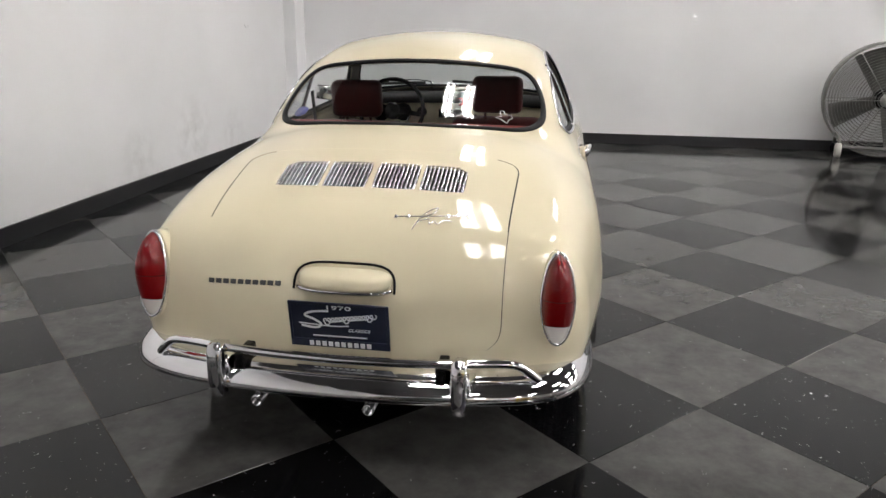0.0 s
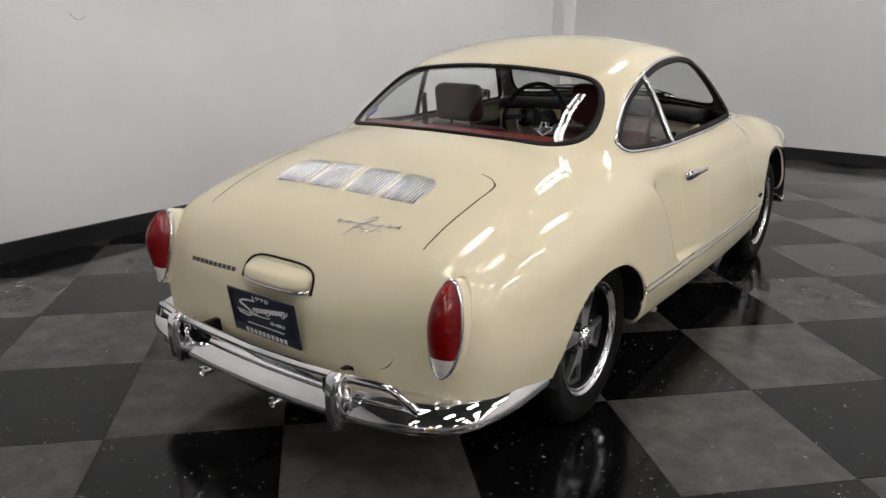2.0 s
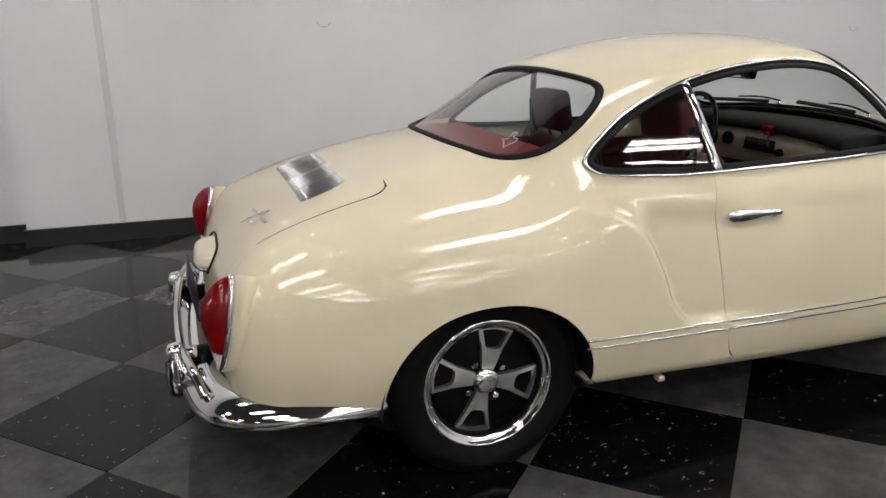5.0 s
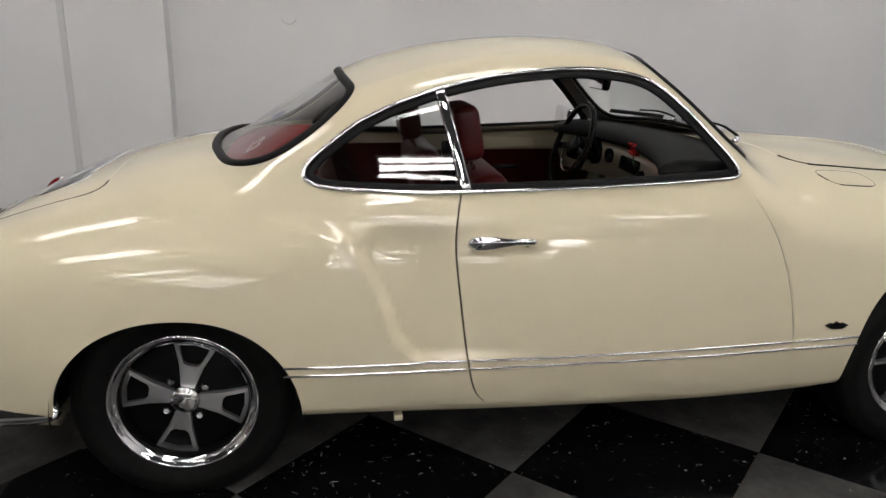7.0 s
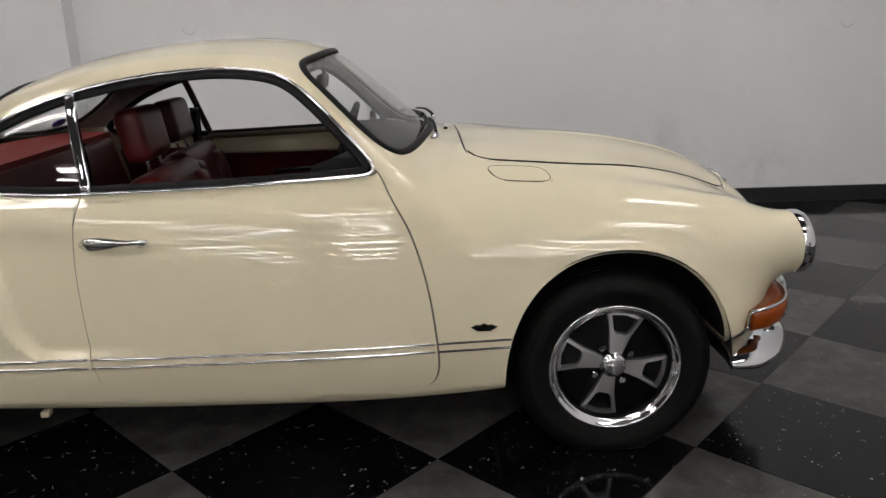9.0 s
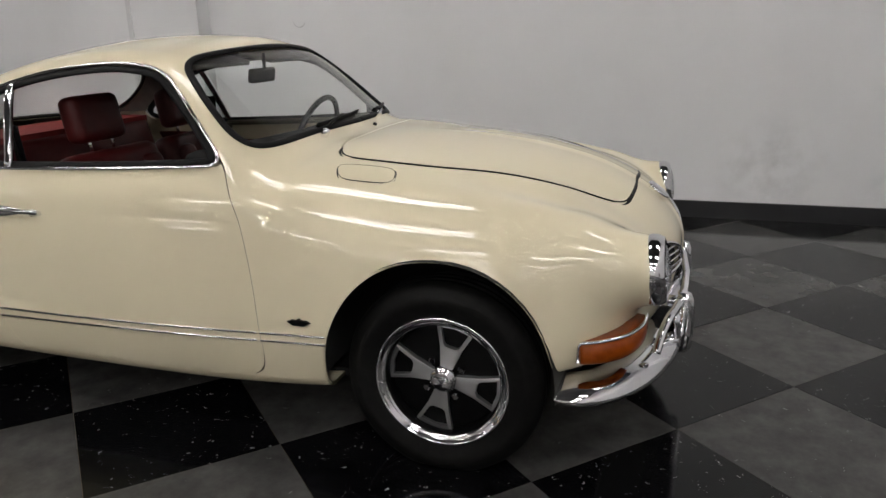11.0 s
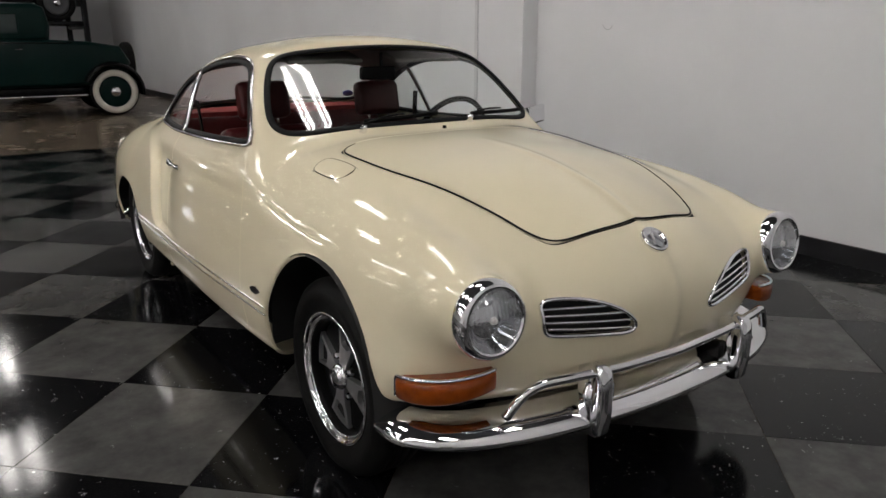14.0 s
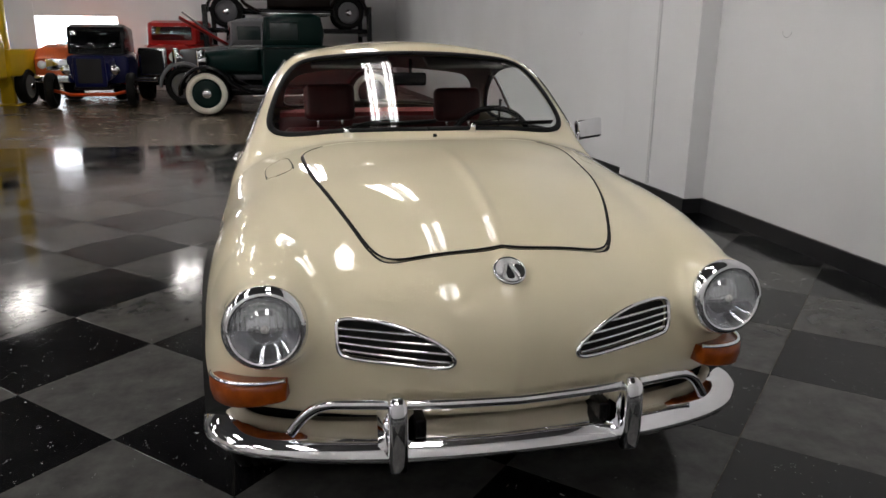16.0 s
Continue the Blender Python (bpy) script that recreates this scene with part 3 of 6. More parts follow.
def arch(y, z, a, grow=0.0):
    r = (np.abs((y - a[0]) / (a[2] + grow)) ** 2.2 + np.abs((z - a[1]) / (a[3] + grow)) ** 2.2) ** (1 / 2.2) - 1
    return r * a[3]


arches = lambda x, y, z: np.minimum(arch(y, np.maximum(z, 0.25), ARCH_R), arch(y, np.maximum(z, 0.28), ARCH_F))
_, shell = shell.cut(arches, lambda x, y, z: (x > 0.45) & (z < 0.8))
_, shell = shell.cut(lambda x, y, z: z - 0.16, None)
# open underneath between the sills
_, shell = shell.cut(lambda x, y, z: np.maximum(np.maximum(x - 0.66, z - 0.45), np.abs(y) - 1.45), lambda x, y, z: (z < 0.5) & (np.abs(y) < 1.55) & (x < 0.7))

# windows
SIDE_WINDOW = smooth_line([(-0.845, 0.93), (-0.80, 0.898), (-0.60, 0.886), (-0.41, 0.883), (0.03, 0.896), (0.40, 0.914), (0.468, 0.926), (0.38, 1.03), (0.30, 1.112), (0.21, 1.186),
                           (0.12, 1.213), (-0.04, 1.222), (-0.28, 1.198), (-0.49, 1.148), (-0.66, 1.08), (-0.77, 1.005), (-0.83, 0.955)], 5, True)
side_phi = distance(SIDE_WINDOW)
side_glass, shell = shell.cut(lambda x, y, z: side_phi(y, z), lambda x, y, z: (x > 0.42) & (z > 0.85) & (y > -1.0) & (y < 0.62))
SCREEN = smooth_line([(0, 0.984), (0.3, 0.979), (0.50, 0.962), (0.578, 0.966), (0.598, 0.992), (0.594, 1.03), (0.562, 1.11), (0.52, 1.178), (0.485, 1.212), (0.41, 1.238), (0.2, 1.258), (0, 1.264),
                      (-0.2, 1.258), (-0.5, 1.2), (-0.5, 1.05), (-0.3, 0.979)], 6, True)
screen_phi = distance(SCREEN)
windscreen, shell = shell.cut(lambda x, y, z: screen_phi(x, z), lambda x, y, z: (y > 0.12) & (z > 0.93) & (y < 0.8))
REAR = smooth_line([(0, 0.958), (0.3, 0.95), (0.47, 0.938), (0.545, 0.955), (0.555, 1.0), (0.53, 1.075), (0.48, 1.135), (0.40, 1.16), (0.2, 1.18), (0, 1.186), (-0.3, 1.17), (-0.5, 1.1), (-0.5, 1.0), (-0.3, 0.95)], 6, True)
rear_phi = distance(REAR)
backlight, shell = shell.cut(lambda x, y, z: rear_phi(x, z), lambda x, y, z: (y < -0.6) & (z > 0.92) & (y > -1.3))

# nose grilles
GRILLE = smooth_line([(0.425, 0.655), (0.34, 0.653), (0.27, 0.638), (0.21, 0.613), (0.172, 0.586), (0.157, 0.563), (0.166, 0.548), (0.20, 0.545), (0.29, 0.555), (0.40, 0.568), (0.428, 0.581), (0.433, 0.617)], 6, True)
grille_phi = distance(GRILLE)
grille_skin, shell = shell.cut(lambda x, y, z: grille_phi(x, z), lambda x, y, z: (y > 1.55) & (z > 0.5) & (z < 0.7) & (x < 0.5))

# panels
DOOR = smooth_line([(-0.37, 0.95), (-0.405, 0.84), (-0.416, 0.737), (-0.404, 0.583), (-0.382, 0.403), (-0.362, 0.32), (-0.335, 0.28), (-0.275, 0.262), (0.2, 0.256), (0.52, 0.266), (0.598, 0.278),
                    (0.632, 0.33), (0.631, 0.43), (0.607, 0.60), (0.565, 0.746), (0.508, 0.855), (0.463, 0.935), (0.38, 0.99), (0, 0.99), (-0.33, 0.99)], 5, True)
door_phi = distance(DOOR)
door_skin, shell = shell.gap(lambda x, y, z: door_phi(y, z), 0.003, lambda x, y, z: (x > 0.5) & (y > -0.5) & (y < 0.75))
HOOD = smooth_line([(0, 0.748), (0.2, 0.746), (0.38, 0.748), (0.45, 0.768), (0.484, 0.82), (0.474, 1.0), (0.447, 1.2), (0.405, 1.4), (0.358, 1.56), (0.328, 1.635), (0.293, 1.677), (0.21, 1.695), (0.1, 1.702), (0, 1.70),
                    (-0.3, 1.7), (-0.4, 1.2), (-0.4, 0.9), (-0.2, 0.75)], 5, True)
hood_phi = distance(HOOD)
hood_skin, shell = shell.gap(lambda x, y, z: hood_phi(x, y), 0.0045, lambda x, y, z: (z > 0.68) & (y > 0.69) & (x < 0.62))
lid_phi = lambda x, y, z: smax(smax(x - 0.487 - 0.01 * np.sin(3 * (y + 1.7)), y + 1.42, 0.07), 0.375 - z, 0.10)
lid_skin, shell = shell.gap(lid_phi, 0.0014, lambda x, y, z: (y < -1.3) & (x < 0.58))
FLAP = smooth_line([(0.548, 0.803), (0.603, 0.828), (0.613, 0.86), (0.605, 0.985), (0.588, 1.006), (0.53, 0.992), (0.515, 0.965), (0.53, 0.82)], 4, True)
flap_phi = distance(FLAP)

vent_skins = []
for k in range(2):
    if k == 0:
        ends = lambda x, y, z: np.maximum(np.maximum(0.012 - x, x - 0.158), np.maximum(-1.668 - y, y + 1.522))
    else:
        ends = lambda x, y, z: np.maximum(np.maximum(0.174 - x, x - 0.322), np.maximum(-1.668 - y, y + 1.522 + 0.9 * np.clip(x - 0.29, 0, 1)))
    piece, lid_skin = lid_skin.cut(ends, lambda x, y, z: (y < -1.45) & (y > -1.75) & (x < 0.4))
    vent_skins.append(piece)
flap_skin, shell = shell.gap(lambda x, y, z: flap_phi(x, y), 0.002, lambda x, y, z: (z > 0.7) & (y > 0.75) & (y < 1.08) & (x > 0.45))
body = sheet("body_shell", shell, PAINT, car)
sheet("hood", hood_skin, PAINT, car)
sheet("engine_lid", lid_skin, PAINT, car)
for side in (1, -1):
    door = sheet("door", door_skin, PAINT, car, mirror=False if side == 1 else -1)
    sheet("quarter_glass", side_glass.cut(lambda x, y, z: y + 0.385 + 0.07 * (z - 0.885) / 0.3)[0], GLASS, car, "clear rear quarter glass; the door glass is wound down", 0, False if side == 1 else -1, -0.006).visible_shadow = False
sheet("windscreen", windscreen, GLASS, car, "clear curved windscreen", 0, True, -0.004).visible_shadow = False
sheet("rear_window", backlight, GLASS, car, "clear curved rear window", 0, True, -0.004).visible_shadow = False
sheet("fuel_flap", flap_skin, PAINT, car, mirror=False)
# the other fender has no flap: close it
sheet("fender_patch", flap_skin, PAINT, body, mirror=-1, depth=0.0)


def gutter(piece, parent, sides=(1, -1)):
    """Jamb strips behind the shut lines of a panel, coloured dark for the shade in the gap."""
    for line, nor, closed in rim_lines(piece, -0.007, sides):
        part("door_jamb" if piece is door_skin else "jamb", sweep(line, [(-0.016, 0), (0.016, 0), (0.016, -0.004), (-0.016, -0.004)], closed, nor), SHUT_LINE if piece is door_skin else DARK, parent)


gutter(door_skin, body)
gutter(hood_skin, body)
gutter(lid_skin, body)
gutter(flap_skin, body, (1,))



def seal(name, piece, mat, parent, width, height, shift=0.0, label="", sides=(1, -1), smoothed=3, leave=None):
    made = None
    for line, nor, closed in rim_lines(piece, shift, sides):
        for k in range(smoothed * 8):
            for now in ((line, nor) if k < smoothed * 2 else (nor,)):
                mid = (np.roll(now, 1, axis=0) + 2 * now + np.roll(now, -1, axis=0)) / 4
                if not closed:
                    mid[0], mid[-1] = now[0], now[-1]
                now[:] = mid
        prof = [(width * math.cos(a), height * math.sin(a)) for a in (2 * math.pi * i / 8 for i in range(8))]
        if leave is not None:  # the bead stops along this edge
            gone = leave(*line.T)
            if gone.any() and not gone.all():
                first = next(i for i in range(len(gone)) if gone[i - 1] and not gone[i])
                line, nor, gone = np.roll(line, -first, axis=0), np.roll(nor, -first, axis=0), np.roll(gone, -first)
                line, nor, closed = line[~gone], nor[~gone], False
        made = part(name, sweep(line, prof, closed, nor), mat, parent, label)
    return made


# dark beads added to draw the shade in the flap, hood and lid gaps
seal("fuel_flap_gap_line", flap_skin, RUBBER, car, 0.0018, 0.0015, -0.0008, "dark line for the shaded gap round the fuel flap", (1,), 1)
HOOD_REAR = float(hood_skin.pts[:, 1].min())
seal("hood_gap_line", hood_skin, RUBBER, car, 0.0034, 0.0028, -0.0006, "black line for the shaded gap round the hood", leave=lambda x, y, z: (y < HOOD_REAR + 0.045) & (np.abs(x) < 0.40))
seal("lid_gap_line", lid_skin, RUBBER, car, 0.0026, 0.002, -0.001, "dark line for the shaded gap round the engine lid", smoothed=1, leave=lambda x, y, z: (z < 0.72) | (np.abs(x) < 0.40))
seal("windscreen_seal", windscreen, RUBBER, car, 0.013, 0.007, 0.001, "black rubber windscreen seal")
seal("rear_window_seal", backlight, RUBBER, car, 0.0145, 0.007, 0.001, "black rubber rear window seal")
seal("window_trim", side_glass, CHROME, car, 0.0065, 0.006, 0.004, "chrome side window trim")
seal("window_seal", Skin(*[(side_glass.cut(lambda x, y, z: side_phi(y, z) + 0.012)[0]).pts, (side_glass.cut(lambda x, y, z: side_phi(y, z) + 0.012)[0]).faces]), RUBBER, car, 0.015, 0.007, -0.004, "black rubber window seal")


FORM = BVHTree.FromPolygons(form_pts.tolist(), form_quads)


def cast(start, way, out):
    hit = FORM.ray_cast(Vector(start), Vector(way))[0]
    p = np.array([hit if hit is not None else start])
    if hit is not None:
        for _ in range(3):
            g = gradient(skin, p)
            p = p - g * (skin(*p.T) / np.maximum((g * g).sum(1), 1e-6))[:, None]
    n = normals(p)
    return (p + n * out)[0], n[0]


def on_side(y, z, out=0.0, guess=0.75):
    """The place on the right flank of the skin at y and z, moved out along its normal."""
    return cast((1.2, y, z), (-1, 0, 0), out)


def on_top(x, y, out=0.0, guess=0.95):
    p, n = cast((abs(x), y, 1.6), (0, 0, -1), out)
    w = np.array((1.0 if x >= 0 else -1.0, 1, 1))
    return p * w, n * w


def on_end(x, z, out=0.0, sign=1):
    """The place on the nose (sign 1) or the tail (sign -1)."""
    p, n = cast((abs(x), 2.6 * sign, z), (0, -sign, 0), out)
    w = np.array((1.0 if x >= 0 else -1.0, 1, 1))
    return p * w, n * w


def facing(place, normal, up=(0, 0, 1)):
    """A pose at place whose z is the normal, and whose y is as near up as can be."""
    n = Vector(normal).normalized()
    x = Vector(up).cross(n).normalized()
    y = n.cross(x)
    m = Matrix((x, y, n)).transposed().to_4x4()
    m.translation = Vector(place)
    return m


def flipped(m):
    """The pose mirrored to the other side of the car."""
    f = Matrix.Diagonal((-1, 1, 1, 1))
    return f @ m @ f


# body-side trim: two bright lines with a painted band between
for side in (1, -1):
    for y0, y1 in ((-0.905, -0.392), (-0.382, 0.623), (0.634, 0.852)):
        trim = None
        for dz in (0.006, -0.019):
            ys = np.linspace(y0, y1, 40)
            zs = 0.414 + 0.013 * (ys - 0.0) ** 2 + 0.008 * ys + dz
            got = [on_side(y, z, 0.002) for y, z in zip(ys, zs)]
            bm = sweep([g[0] * (side, 1, 1) for g in got], round_profile(0.0042, 6, 0.9), False, [g[1] * (side, 1, 1) for g in got])
            part("side_trim", bm, CHROME, car, "thin bright side trim")

# B post: bright bar between door glass and quarter glass
for side in (1, -1):
    zs = np.linspace(0.885, 1.168, 14)
    got = [on_side(-0.378 - 0.07 * (z - 0.885) / 0.3, z, 0.002, 0.65) for z in zs]
    prof = [(-0.0145, -0.012), (0.0145, -0.012), (0.0145, 0.002), (0.011, 0.004), (-0.011, 0.004), (-0.0145, 0.002)]
    part("window_post", sweep([g[0] * (side, 1, 1) for g in got], prof, False, [g[1] * (side, 1, 1) for g in got]), CHROME, car, "bright metal window post")


# ---- wheels ----
def wheel(parent):
    hub = new("wheel")
    hub.parent = parent
    tread = [(0.199, -0.066), (0.215, -0.078), (0.25, -0.088), (0.284, -0.083), (0.304, -0.07), (0.312, -0.052)]
    for g in (-0.03, 0.0, 0.03):
        tread += [(0.313, g - 0.006), (0.306, g - 0.004), (0.306, g + 0.004), (0.313, g + 0.006)]
    tread += [(0.312, 0.052), (0.304, 0.07), (0.287, 0.083), (0.277, 0.0865), (0.273, 0.0895), (0.256, 0.090), (0.25, 0.0885), (0.217, 0.080), (0.199, 0.068), (0.19, 0.0), (0.199, -0.066)]
    bm = lathe(tread[:-1], 96, close=True)
    for v in bm.verts:  # the tyre settles on the floor and bulges beside its flat
        if v.co.y < -0.255:
            v.co.z *= 1 + 1.6 * (-0.255 - v.co.y)
        v.co.y = max(v.co.y, -0.2915)
    part("tyre", bm, TYRE, hub, "black rubber tyre settled on the floor")
    rim = [(0.184, -0.06), (0.198, -0.066), (0.203, -0.06), (0.196, -0.03), (0.197, 0.05), (0.2, 0.066), (0.209, 0.072), (0.211, 0.078), (0.208, 0.083), (0.202, 0.081), (0.198, 0.074), (0.191, 0.070), (0.183, 0.069)]
    part("rim", lathe(rim, 64, close=True), CHROME, hub, "polished wheel rim with a stepped lip")
    part("barrel", lathe([(0.1835, 0.0), (0.1835, 0.068), (0.181, 0.0685), (0.178, 0.05), (0.176, 0.02), (0.175, 0.0)], 48, close=True), SATIN, hub, "black inner face of the rim")
    part("wheel_centre", lathe([(0.178, 0.005), (0.178, 0.022), (0.165, 0.03), (0.08, 0.026), (0.05, 0.034), (0.04, 0.034), (0.0, 0.034)], 48), SATIN, hub, "black painted wheel centre")
    for k in range(4):
        a = radians(-13 + 90 * k)
        bm = bmesh.new()
        outer = [(0.036, -0.019), (0.10, -0.034), (0.172, -0.062), (0.182, 0.0), (0.172, 0.062), (0.10, 0.034), (0.036, 0.019), (0.036, 0.0)]
        inner = [(0.103, -0.014), (0.110, -0.0255), (0.160, -0.044), (0.167, 0.0), (0.160, 0.044), (0.110, 0.0255), (0.103, 0.014), (0.103, 0.0)]
        rings = []
        for z, loop, grow in ((0.028, outer, 0), (0.050, outer, 0), (0.052, inner, 0), (0.030, inner, 0)):
            rings.append([bm.verts.new((r, t, z - 0.010 * (r - 0.036) / 0.15 * (1 if z > 0.04 else 0))) for r, t in loop])
        for p, q in zip(rings, rings[1:]):
            for i in range(8):
                j = (i + 1) % 8
                bm.faces.new((p[i], p[j], q[j], q[i]))
        bmesh.ops.bevel(bm, geom=[e for e in bm.edges if all(v.co.z > 0.036 for v in e.verts) and e.calc_face_angle(0) > 0.6], offset=0.0015, segments=1, affect="EDGES")
        bmesh.ops.recalc_face_normals(bm, faces=bm.faces)
        bmesh.ops.rotate(bm, cent=(0, 0, 0), matrix=Matrix.Rotation(a, 3, "Z"), verts=bm.verts)
        part("spoke", bm, ALLOY, hub, "machined alloy spoke with an open window", smooth=False)
        b = a + radians(45)
        part("wheel_nut", lathe([(0.012, 0.03), (0.012, 0.05), (0.009, 0.054), (0.0, 0.054)], 6, pose(0.066 * math.cos(b), 0.066 * math.sin(b), 0)), CHROME, hub, smooth=False)
    part("hub_cap", lathe([(0.043, 0.03), (0.042, 0.058), (0.037, 0.064), (0.033, 0.064), (0.032, 0.072), (0.028, 0.074), (0.0, 0.074)], 32), CHROME, hub, "bright hub cap")
    return hub


first = wheel(car)
first.matrix_basis = pose(0.657, 1.188, 0.292, 90, 0, 90)
for x, y in ((0.66, -1.193), (-0.657, 1.188), (-0.66, -1.193)):
    copy_thing(first, pose(x, y, 0.292, 90, 0, 90 if x > 0 else -90))


# wheel houses and floor pan
for a, name in ((ARCH_R, "rear"), (ARCH_F, "front")):
    for side in (1, -1):
        bm = bmesh.new()
        rings = []
        for x, k in ((0.785 if name == "front" else 0.79, 0.006), (0.70, 0.02), (0.42, 0.02)):
            ring = []
            for i in range(25):
                t = math.pi * i / 24
                c, s = math.cos(t), math.sin(t)
                ring.append(bm.verts.new((side * x, a[0] + (a[2] + k) * math.copysign(abs(c) ** (2 / 2.2), c), a[1] + (a[3] + k) * abs(s) ** (2 / 2.2))))
            rings.append(ring)
        for p, q in zip(rings, rings[1:]):
            for i in range(24):
                bm.faces.new((p[i], p[i + 1], q[i + 1], q[i]))
        bm.faces.new(rings[-1])
        bmesh.ops.recalc_face_normals(bm, faces=bm.faces)
        part("wheel_house", bm, DARK, car)
bm = bmesh.new()
box(bm, (1.28, 1.7, 0.03), pose(0, 0.0, 0.235), 0.01)
box(bm, (0.8, 0.75, 0.03), pose(0, 1.25, 0.30), 0.01)
box(bm, (0.8, 0.75, 0.03), pose(0, -1.3, 0.27), 0.01)
part("floor_pan", bm, DARK, car)
part("axle", lathe([(0.03, -0.6), (0.03, 0.6)], 12, pose(0, 1.2, 0.29, 0, 90)), DARK, car)
part("axle", lathe([(0.04, -0.6), (0.04, 0.6)], 12, pose(0, -1.2, 0.29, 0, 90)), DARK, car)
for x in (-0.25, 0.10):
    part("tailpipe", lathe([(0.014, -0.2), (0.018, -0.2), (0.018, 0.1), (0.014, 0.1)], 16, pose(x, -2.0, 0.225, 90, 0, 0), close=True), CHROME, car, "chrome tailpipe")
for side in (1, -1):
    part("jacking_point", boxed((0.03, 0.026, 0.018), pose(side * 0.742, -0.58, 0.214), 0.004), PAINT, car)


# ---- bumpers ----
def bumper(name, plan, z, tube, guards, label):
    root = new(name)
    root.parent = car
    tagged(root, label)
    line = smooth_line(plan, 8)
    full = np.concatenate([line[::-1] * (-1, 1), line[1:]]) if abs(line[0][0]) < 1e-6 else line
    sign = 1 if plan[0][1] > 0 else -1
    lift = 0.012 if sign < 0 else -0.018
    rings = [(p[0], p[1], z + lift * min(1.0, abs(p[0]) / 0.7) ** 4) for p in full]
    prof = [(-0.075, 0.042), (-0.05, 0.046), (-0.025, 0.043), (0.0, 0.030), (0.02, 0.012), (0.031, -0.006), (0.035, -0.020), (0.0345, -0.030), (0.028, -0.036), (0.012, -0.036), (0.0, -0.03), (0.012, -0.012), (-0.002, 0.015)]
    if sign > 0:  # the front blade is broader
        prof = [(-0.085, 0.036), (-0.055, 0.038), (-0.02, 0.032), (0.010, 0.019), (0.030, 0.003), (0.038, -0.010), (0.040, -0.019), (0.037, -0.026), (0.028, -0.030), (0.012, -0.030), (0.002, -0.024), (0.012, -0.008), (-0.004, 0.014)]
    bm = sweep(rings, [(a, b) if sign < 0 else (-a, b) for a, b in prof])
    for v in bm.verts:  # the ends taper
        d = abs(v.co.y - rings[0][1])
        if d < 0.09:
            k = 0.5 + 0.5 * math.sqrt(1 - (1 - d / 0.09) ** 2)
            v.co.z = z + lift + (v.co.z - z - lift) * k
    part("blade", bm, CHROME, root, "chrome bumper blade")
    line = smooth_line(tube, 6)
    full = np.concatenate([line[::-1] * (-1, 1, 1), line[1:]])
    part("rail", sweep(full, round_profile(0.0135, 10)), CHROME, root, "chrome upper bumper rail")
    for side in (1, -1):
        gx, gy, top, low = guards
        bm = bmesh.new()
        rings = []
        for k, (h, yc, hw, hd) in enumerate(((0.0, -0.012, 0.012, 0.012), (0.02, -0.004, 0.020, 0.022), (0.08, 0.004, 0.0235, 0.026), (0.35, 0.012, 0.0245, 0.025), (0.7, 0.013, 0.0245, 0.024), (0.9, 0.008, 0.024, 0.024), (0.97, 0.002, 0.021, 0.021), (1.0, -0.006, 0.012, 0.012))):
            ring = []
            for i in range(16):
                a = 2 * math.pi * (i + 0.5) / 16
                c, v = math.cos(a), math.sin(a)
                ring.append(bm.verts.new((side * gx + hw * math.copysign(abs(c) ** 0.5, c), gy + sign * (yc + hd * math.copysign(abs(v) ** 0.6, v)), low + (top - low) * h)))
            rings.append(ring)
        for p, q in zip(rings, rings[1:]):
            for i in range(16):
                bm.faces.new((p[i], p[(i + 1) % 16], q[(i + 1) % 16], q[i]))
        bm.faces.new(rings[0]), bm.faces.new(rings[-1])
        bmesh.ops.recalc_face_normals(bm, faces=bm.faces)
        part("guard", bm, CHROME, root, "chrome bumper guard")
        part("guard_knuckle", boxed((0.04, 0.055, 0.034), pose(side * gx, gy - sign * 0.034, top - 0.034), 0.012), CHROME, root)
        part("guard_gusset", sweep([(side * gx, gy - sign * 0.02, top - 0.05), (side * gx, gy - sign * 0.012, (top + low) / 2), (side * gx, gy - sign * 0.004, low + 0.03)], [(-0.045, -0.012), (0.045, -0.012), (0.016, 0.012), (-0.016, 0.012)], False, [(0, sign, 0)] * 3), CHROME, root)
        part("bracket", boxed((0.03, 0.16, 0.05), pose(side * (gx - 0.06), gy - sign * 0.09, z + 0.05), 0.005), BLACK, root)
    return root


bumper("rear_bumper", [(0, -2.075), (0.2, -2.07), (0.4, -2.05), (0.55, -2.02), (0.645, -1.975), (0.70, -1.91), (0.726, -1.82), (0.738, -1.70), (0.740, -1.52)], 0.29,
       [(0, -2.085, 0.378), (0.2, -2.08, 0.38), (0.36, -2.07, 0.385), (0.46, -2.055, 0.388), (0.53, -2.04, 0.383), (0.57, -2.025, 0.355), (0.60, -2.012, 0.325)], (0.372, -2.085, 0.408, 0.225), "chrome rear bumper with two guards")
bumper("front_bumper", [(0, 1.858), (0.2, 1.850), (0.4, 1.822), (0.55, 1.776), (0.655, 1.716), (0.718, 1.65), (0.745, 1.60), (0.750, 1.535)], 0.338,
       [(0, 1.885, 0.458), (0.2, 1.876, 0.461), (0.30, 1.866, 0.464), (0.40, 1.85, 0.466), (0.47, 1.832, 0.461), (0.515, 1.815, 0.432), (0.555, 1.80, 0.378)], (0.302, 1.873, 0.489, 0.283), "chrome front bumper with two guards")


